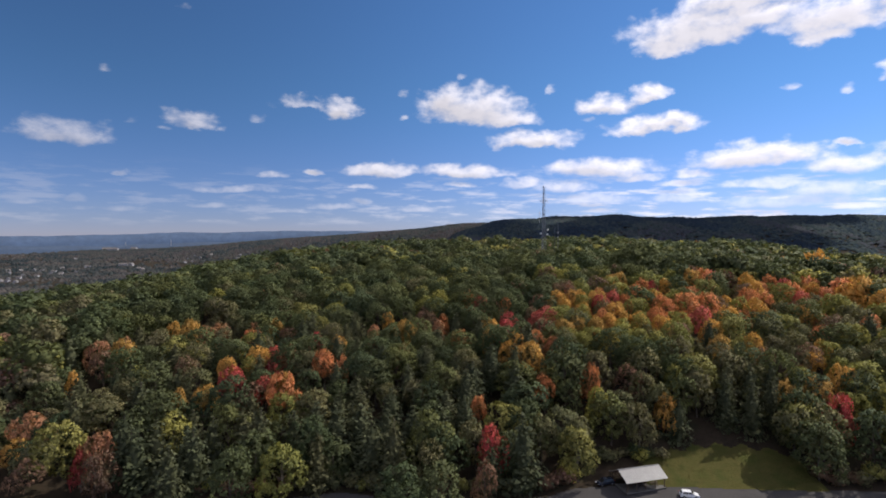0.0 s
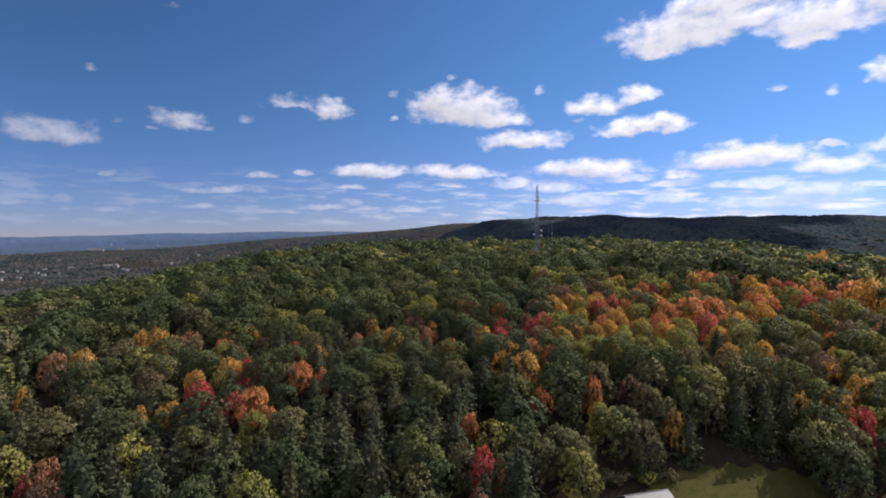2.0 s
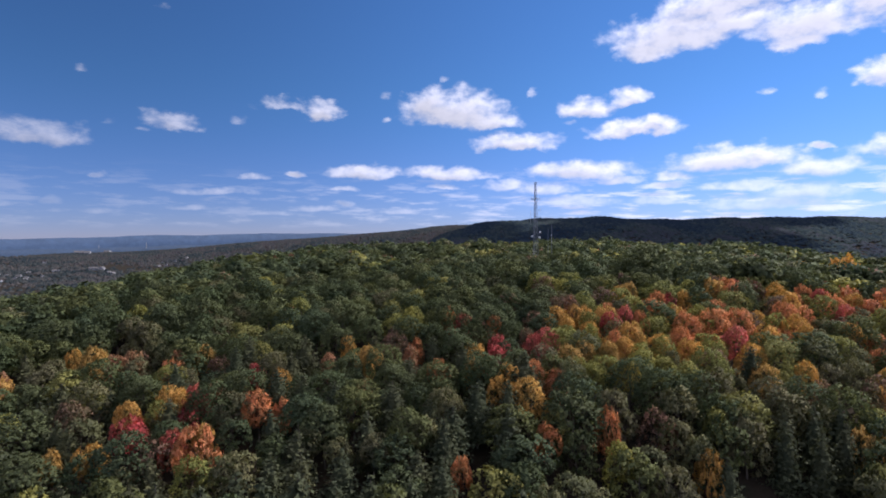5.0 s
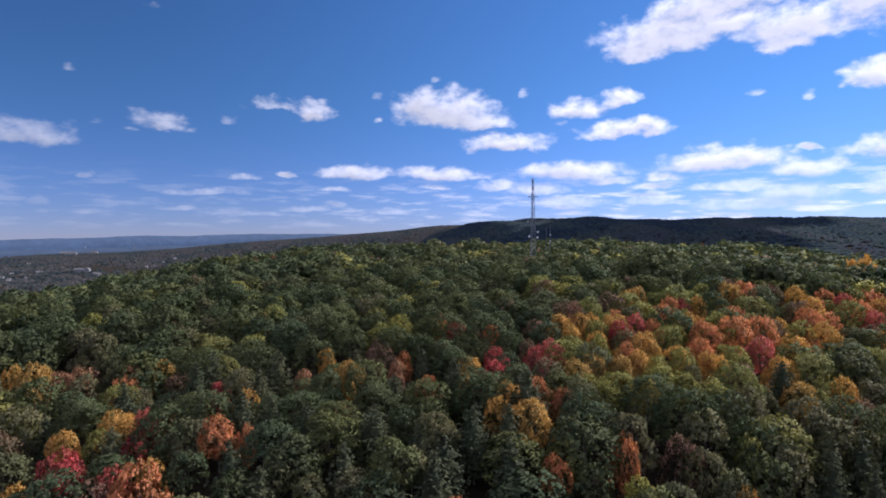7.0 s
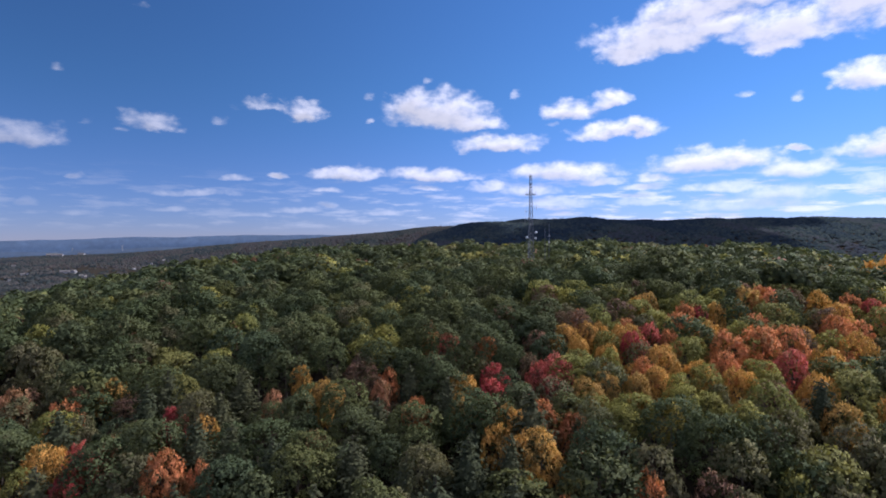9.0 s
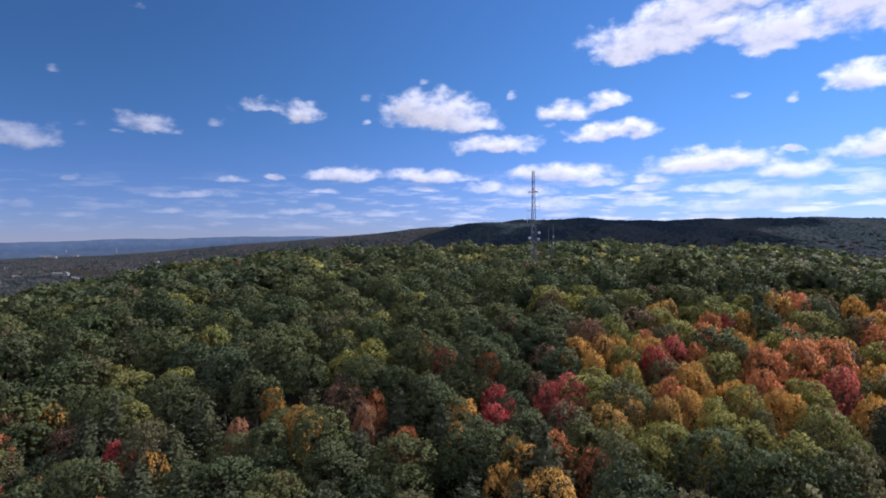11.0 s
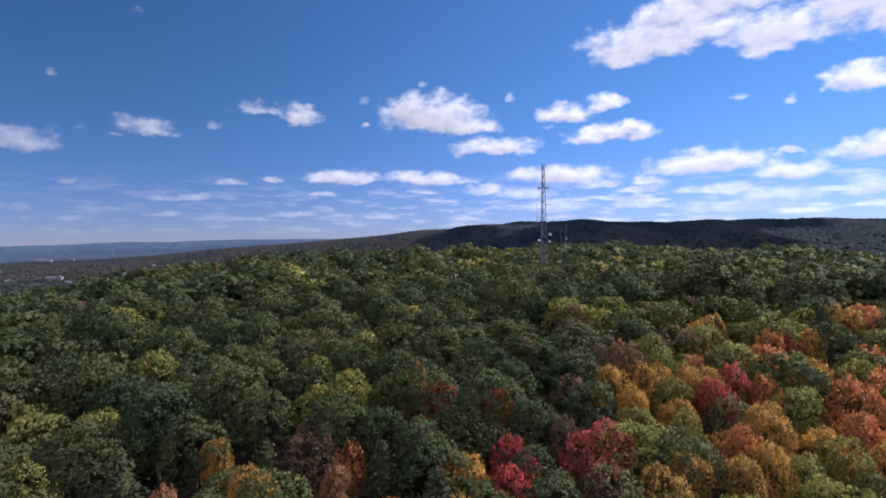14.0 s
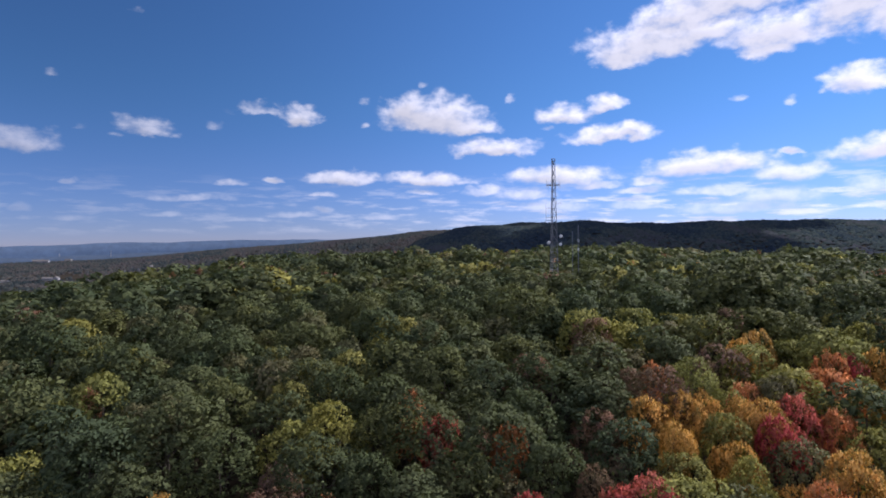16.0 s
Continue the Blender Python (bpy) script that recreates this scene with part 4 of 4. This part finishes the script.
far_ridge("backdrop_low", "dark blue-green wooded rise beyond the valley", 4150, -95, lambda d: -78 + 118 / (1 + np.exp(-(d + 19) / 4.5)) + 6 * np.sin(d / 1.9) + 3 * np.sin(d / 0.7), 140, low_haze)


# ---- radio masts on the crest ----
def bar_part(name, a, b, r, parent, mat, sides=5, label=""):
    bm = bmesh.new()
    rod(bm, a, b, r, None, sides)
    return part(name, bm_mesh(name, bm, mat), parent, label)


def dish(parent, at, turn, radius):
    """A drum-shaped microwave dish on a short arm."""
    bm = bmesh.new()
    rod(bm, (0, 0, 0), (0, -0.45, 0), radius, radius * 1.0, 20)
    rod(bm, (0, -0.45, 0), (0, -0.6, 0), radius, radius * 0.55, 20)
    d = part("dish", bm_mesh("dish", bm, dish_white), parent, "white drum microwave dish", pose(*at, 0, 0, turn))
    bar_part("arm", (0, 0, 0), (0, 0.9, 0), 0.06, d, steel)
    return d


def lattice_mast(at, tall, foot, head, panels):
    mast = thing("radio_mast", "tall grey steel lattice mast with white dishes and antennas", "radio mast", at)

    def corner(k, s):
        r = foot + (head - foot) * min(1.0, s * 1.12)
        a = radians(90 + 120 * k)
        return Vector((math.cos(a) * r, math.sin(a) * r, tall * s))

    for k in range(3):
        bm = bmesh.new()
        rod(bm, corner(k, 0), corner(k, 0.9), 0.11, 0.085, 6)
        rod(bm, corner(k, 0.9), corner(k, 1.0), 0.085, 0.07, 6)
        part("leg", bm_mesh("leg", bm, steel), mast)
    for p in range(panels):
        s0, s1 = p / panels, (p + 1) / panels
        for k in range(3):
            j = (k + 1) % 3
            bar_part("crossbar", corner(k, s1), corner(j, s1), 0.045, mast, steel)
            bar_part("brace", corner(k, s0), corner(j, s1), 0.05, mast, steel)
            bar_part("brace", corner(j, s0), corner(k, s1), 0.05, mast, steel)
    return mast


mast_z = float(height(58, 320))
mast = lattice_mast((58, 320, mast_z), 94 - mast_z, 1.9, 0.62, 17)
for k in range(12):
    a0, a1 = radians(30 * k), radians(30 * (k + 1))
    lift = 85.5 - mast_z
    bar_part("ring_rail", (2.2 * math.cos(a0), 2.2 * math.sin(a0), lift), (2.2 * math.cos(a1), 2.2 * math.sin(a1), lift), 0.07, mast, steel)
    if k % 2 == 0:
        bar_part("ring_spoke", (0.6 * math.cos(a0), 0.6 * math.sin(a0), lift), (2.2 * math.cos(a0), 2.2 * math.sin(a0), lift), 0.06, mast, steel)
        bar_part("whip_antenna", (2.2 * math.cos(a0), 2.2 * math.sin(a0), lift - 1.0), (2.2 * math.cos(a0), 2.2 * math.sin(a0), lift + 1.3), 0.06, mast, dish_white)
for z, sx in ((79.6, 1), (78.0, -1), (75.0, -1), (74.0, -1)):
    up = z - mast_z
    bar_part("side_arm", (0.5 * sx, -0.3, up), (2.5 * sx, -0.3, up), 0.06, mast, steel)
    bar_part("whip_antenna", (2.5 * sx, -0.3, up - 0.9), (2.5 * sx, -0.3, up + 1.6), 0.06, mast, dish_white)
for z, x, turn in ((66.8, -2.0, 10), (66.3, 1.9, -14), (68.9, 2.2, -35)):
    dish(mast, (x, -1.3, z - mast_z), turn, 0.5)

small_z = float(height(66.5, 321))
small = thing("antenna_pole", "slim grey antenna pole with white panels beside the lattice mast", "antenna", (66.5, 321, small_z))
bar_part("pole", (0, 0, -0.5), (0, 0, 72.5 - small_z), 0.13, small, steel, 7)
bar_part("pole", (-1.8, 0.4, -0.5), (-1.8, 0.4, 70.5 - small_z), 0.10, small, steel, 7)
for z in (67.4, 64.6):
    for a in (0, 180):
        bm = bmesh.new()
        box(bm, (0.26, 0.14, 0.9), (0, 0, 0), 0.04)
        part("panel_antenna", bm_mesh("panel_antenna", bm, dish_white), small, "white panel antenna", pose(0.42 * math.sin(radians(a)), -0.42 * math.cos(radians(a)), z - small_z, 0, 0, a))

# ---- picnic pavilion ----
PX, PY, PT = 50.9, 143.2, 16.0
pz = float(height(PX, PY))
pavilion = thing("picnic_pavilion", "open timber picnic pavilion with a pale grey metal gable roof", "pavilion", (PX, PY, pz), turn=PT)
bm = bmesh.new()
box(bm, (11.6, 7.4, 0.3), (0, 0, -0.06))
part("slab", bm_mesh("slab", bm, surface("concrete", ((0.09, 0.085, 0.08), (0.13, 0.125, 0.12)), 0.6, 0.9)), pavilion, "grey concrete floor slab")
pitch_deg = math.degrees(math.atan2(1.9, 3.9))
for s in (1, -1):
    # one ribbed sheet: a stepped profile drawn out along the slope
    bm = bmesh.new()
    line = []
    for k in range(20):
        x0 = -6.1 + k * 0.61
        line += [(x0, 0.05), (x0 + 0.05, 0.1), (x0 + 0.1, 0.05)]
    line.append((6.1, 0.05))
    rings = [[bm.verts.new((x, y, z + lift)) for x, z in line] for y, lift in ((-2.25, 0), (2.25, 0))]
    rings += [[bm.verts.new((x, y, -0.04)) for x, z in line] for y in (2.25, -2.25)]
    for a_, b_ in ((0, 1), (1, 2), (2, 3), (3, 0)):
        for k in range(len(line) - 1):
            bm.faces.new((rings[a_][k], rings[a_][k + 1], rings[b_][k + 1], rings[b_][k]))
    for k in (0, -1):
        bm.faces.new([ring[k] for ring in rings])
    bmesh.ops.recalc_face_normals(bm, faces=bm.faces)
    part("roof_slope", bm_mesh("roof_slope", bm, roof_metal), pavilion, "pale grey ribbed metal roof", pose(0, -s * 1.98, 3.62, s * pitch_deg, 0, 0))
bm = bmesh.new()
box(bm, (12.25, 0.34, 0.06), (0, 0, 4.66), 0.015)
part("ridge_cap", bm_mesh("ridge_cap", bm, roof_metal), pavilion)
for y in (-3.3, 3.3):
    bm = bmesh.new()
    box(bm, (11.4, 0.18, 0.28), (0, y, 2.62), 0.02)
    part("beam", bm_mesh("beam", bm, timber), pavilion)
    for k in range(5):
        bm = bmesh.new()
        box(bm, (0.18, 0.18, 2.5), (-5.5 + k * 2.75, y, 1.3), 0.015)
        part("post", bm_mesh("post", bm, timber), pavilion)
for k in range(5):
    bm = bmesh.new()
    box(bm, (0.14, 6.8, 0.2), (-5.5 + k * 2.75, 0, 2.72), 0.015)
    rod(bm, (-5.5 + k * 2.75, -3.3, 2.75), (-5.5 + k * 2.75, 0, 4.4), 0.08)
    rod(bm, (-5.5 + k * 2.75, 3.3, 2.75), (-5.5 + k * 2.75, 0, 4.4), 0.08)
    part("truss", bm_mesh("truss", bm, timber), pavilion)


def picnic_table(at, turn):
    t = thing("picnic_table", "brown wooden picnic table under the pavilion roof", "picnic table", at, "picnic tables", turn=turn)
    for y, z, w in ((-0.24, 0.74, 0.22), (0, 0.74, 0.22), (0.24, 0.74, 0.22), (-0.72, 0.44, 0.26), (0.72, 0.44, 0.26)):
        bm = bmesh.new()
        box(bm, (1.9, w, 0.045), (0, y, z), 0.006)
        part("plank", bm_mesh("plank", bm, timber), t)
    for x in (-0.65, 0.65):
        bm = bmesh.new()
        rod(bm, (x, -0.6, 0), (x, -0.2, 0.72), 0.045)
        rod(bm, (x, 0.6, 0), (x, 0.2, 0.72), 0.045)
        box(bm, (0.06, 1.5, 0.09), (x, 0, 0.38))
        part("trestle", bm_mesh("trestle", bm, timber), t)
    return t


spin = Matrix.Rotation(radians(PT), 3, "Z")
table0 = None
for k, (x, y) in enumerate(((-3.6, -1.4), (0.2, -1.2), (3.8, -1.5), (-1.8, 1.5), (2.4, 1.6))):
    o = spin @ Vector((x, y, 0))
    at = (PX + o.x, PY + o.y, pz + 0.09)
    if table0 is None:
        table0 = picnic_table(at, PT + 4)
    else:
        copy_thing(table0, pose(*at, 0, 0, PT + (-6, 3, 90, 8)[k - 1]))


# ---- vehicles ----
def vehicle(label, at, turn, paint, long_=4.6, tall=1.7):
    car = thing("parked_car", label, "car", at, turn=turn)
    L, W = long_, 1.84
    side = [(-L / 2, 0.35), (-L / 2, 0.95), (-L / 2 + 0.25, 1.08), (-L / 2 + 0.55, tall - 0.1), (-L / 2 + 0.9, tall), (L / 2 - 1.95, tall - 0.04), (L / 2 - 1.25, 1.08), (L / 2 - 0.2, 0.92), (L / 2, 0.7), (L / 2, 0.35)]

    def slab(points, half, inset):
        bm = bmesh.new()
        low = [bm.verts.new((x, -half + (inset if z > 1.1 else 0), z)) for x, z in points]
        high = [bm.verts.new((x, half - (inset if z > 1.1 else 0), z)) for x, z in points]
        bm.faces.new(low)
        bm.faces.new(high[::-1])
        n = len(points)
        for i in range(n):
            bm.faces.new((low[i], high[i], high[(i + 1) % n], low[(i + 1) % n]))
        bmesh.ops.recalc_face_normals(bm, faces=bm.faces)
        return bm

    bm = slab(side, W / 2, 0.2)
    bmesh.ops.bevel(bm, geom=list(bm.edges), offset=0.06, segments=2, affect="EDGES", profile=0.6)
    part("body", bm_mesh("body", bm, paint), car)
    for s in (-1, 1):
        for x0, x1, x2, x3 in ((-L / 2 + 0.55, -L / 2 + 0.8, -0.35, -0.35), (-0.22, -0.22, L / 2 - 2.05, L / 2 - 1.5)):
            bm = bmesh.new()
            q = [bm.verts.new(p) for p in ((x0, s * (W / 2 - 0.035), 1.14), (x1, s * (W / 2 - 0.175), tall - 0.16), (x2, s * (W / 2 - 0.175), tall - 0.16), (x3, s * (W / 2 - 0.035), 1.14))]
            bm.faces.new(q)
            r_ = bmesh.ops.extrude_face_region(bm, geom=list(bm.faces))
            bmesh.ops.translate(bm, vec=(0, s * 0.03, 0), verts=[v for v in r_["geom"] if isinstance(v, bmesh.types.BMVert)])
            part("side_window", bm_mesh("side_window", bm, dark_glass), car, "dark tinted glass")
    for x0, x1, name in ((L / 2 - 1.27, L / 2 - 1.9, "windscreen"), (-L / 2 + 0.27, -L / 2 + 0.53, "rear_window")):
        bm = bmesh.new()
        dx = 0.03 if name == "windscreen" else -0.03
        q = [bm.verts.new(p) for p in ((x0 + dx, -0.7, 1.15), (x0 + dx, 0.7, 1.15), (x1 + dx, 0.6, tall - 0.14), (x1 + dx, -0.6, tall - 0.14))]
        bm.faces.new(q)
        r_ = bmesh.ops.extrude_face_region(bm, geom=list(bm.faces))
        bmesh.ops.translate(bm, vec=(dx, 0, 0.02), verts=[v for v in r_["geom"] if isinstance(v, bmesh.types.BMVert)])
        part(name, bm_mesh(name, bm, dark_glass), car, "dark tinted glass")
    for x in (-L / 2 + 0.85, L / 2 - 0.9):
        for s in (-1, 1):
            bm = bmesh.new()
            rod(bm, (0, -0.11, 0), (0, 0.11, 0), 0.34, None, 18)
            w = part("wheel", bm_mesh("wheel", bm, tyre_rubber), car, "black rubber tyre", pose(x, s * (W / 2 - 0.08), 0.34))
            bm = bmesh.new()
            rod(bm, (0, s * 0.05, 0), (0, s * 0.125, 0), 0.21, 0.18, 12)
            part("rim", bm_mesh("rim", bm, steel), w)
    for s in (-1, 1):
        bm = bmesh.new()
        box(bm, (0.12, 0.34, 0.14), (L / 2 - 0.02, s * 0.66, 0.78), 0.03)
        part("headlight", bm_mesh("headlight", bm, dish_white), car)
        bm = bmesh.new()
        box(bm, (0.1, 0.2, 0.3), (-L / 2, s * 0.76, 0.9), 0.03)
        part("tail_light", bm_mesh("tail_light", bm, tail_red), car)
    return car


tail_red = surface("tail_light_red", ((0.30, 0.012, 0.012), (0.40, 0.02, 0.02)), 3, 0.3)
vehicle("white estate car on the grey asphalt of the car park", (61.8, 137.7, float(height(61.8, 137.7)) + 0.06), -9, car_white)
vehicle("dark blue pickup-sized car in the shade beside the pavilion", (42.3, 143.2, float(height(42.3, 143.2)) + 0.02), 200, car_blue, 4.8, 1.75)

# ---- buildings in the valley ----
def gable_house(label, at, turn, long_, deep_, eave, group, name="house"):
    h = thing(name, label, "house", at, group, turn=turn)
    bm = bmesh.new()
    box(bm, (long_, deep_, eave + 3), (0, 0, eave / 2 - 1.5))
    for s in (-1, 1):
        v = [bm.verts.new((s * long_ / 2, y, z)) for y, z in ((-deep_ / 2, eave), (deep_ / 2, eave), (0, eave + deep_ * 0.36))]
        bm.faces.new(v)
    part("wall", bm_mesh("wall", bm, house_wall), h)
    slope = math.degrees(math.atan(0.72))
    run = math.hypot(deep_ / 2, deep_ * 0.36) + 0.5
    for s in (-1, 1):
        bm = bmesh.new()
        box(bm, (long_ + 0.9, run, 0.25), (0, 0, 0))
        part("roof", bm_mesh("roof", bm, house_roof), h, "dark shingled roof slope", pose(0, -s * (deep_ / 4 + 0.15), eave + deep_ * 0.18, s * slope, 0, 0))
    n = max(2, int(long_ / 4.5))
    for s in (-1, 1):
        for k in range(n):
            for level in range(max(1, int(eave / 3))):
                bm = bmesh.new()
                box(bm, (1.3, 0.12, 1.5), ((k + 0.5) / n * long_ - long_ / 2, s * deep_ / 2, 1.6 + 3 * level))
                part("window", bm_mesh("window", bm, dark_glass), h)
    bm = bmesh.new()
    box(bm, (0.9, 0.9, 2.6), (long_ * 0.25, 0, eave + deep_ * 0.36))
    part("chimney", bm_mesh("chimney", bm, house_roof), h)
    return h


def on_ground(x, y, sink=0.3):
    return (x, y, float(height(x, y)) - sink)


hall = gable_house("large white gabled hall among the valley trees", on_ground(-1398, 2423), 25, 34, 16, 9, "valley houses")
copy_thing(hall, pose(*on_ground(-1372, 2440), 0, 0, 105))
house0 = gable_house("pale house with a dark roof among valley trees", on_ground(-1538, 2239), 40, 15, 10, 6, "valley houses")
r = np.random.default_rng(31)
for x, y in ((-1451, 2050), (-1366, 1876), (-1636, 2156), (-1313, 1684), (-1264, 2794), (-1278, 2958), (-1240, 2673), (-1037, 2876), (-1216, 2277), (-1940, 2910)):
    for k in range(2):
        qx, qy = x + r.uniform(-45, 45), y + r.uniform(-60, 60)
        copy_thing(house0, pose(*on_ground(qx, qy), 0, 0, r.uniform(0, 180)))
for k in range(12):
    qx, qy = -1460 + r.normal() * 150, 2000 + r.normal() * 190
    copy_thing(house0, pose(*on_ground(qx, qy), 0, 0, r.uniform(0, 180)))
big0 = gable_house("broad white mill building at the far town", on_ground(-2287, 3780), 30, 60, 24, 14, "far town buildings", "mill")
for x, y in ((-2047, 3440), (-2777, 3845), (-2420, 3900), (-2150, 3850)):
    copy_thing(big0, pose(*on_ground(x, y), 0, 0, r.uniform(0, 180)))
for x, y, tall in ((-2230, 3900, 60), (-1950, 3980, 70)):
    bm = bmesh.new()
    rod(bm, (0, 0, -2), (0, 0, tall), 3.0, 1.9, 14)
    tagged(new("smokestack", bm_mesh("smokestack", bm, house_wall)), "tall pale factory smokestack in the far town", "chimney", "town smokestacks").matrix_basis = pose(*on_ground(x, y))

# ---- the cumulus that shades the long hill ----
r = np.random.default_rng(77)
pv, pf, count = [], [], 0
for k in range(66):
    a, q = r.uniform(0, 6.28), math.sqrt(r.uniform(0, 1))
    s = r.uniform(120, 230) * (1.15 - 0.5 * q)
    c = np.array([math.cos(a) * q * 980, math.sin(a) * q * 520, s * 0.25])
    pv.append(c + ICO_V * s * r.uniform(0.85, 1.1, (len(ICO_V), 1)) * (1, 1, 0.6))
    pf.append(ICO_F + count)
    count += len(ICO_V)
cloud_white = surface("cloud_white", ((0.80, 0.80, 0.81), (0.86, 0.86, 0.86)), 0.004, 1.0)
cumulus = new("cloud", mesh_of("cloud", np.concatenate(pv), np.concatenate(pf), cloud_white))
tagged(cumulus, "high white cumulus cloud drifting above the long hill", "cloud", kind="structure").matrix_basis = pose(3120, 3560, 2650)
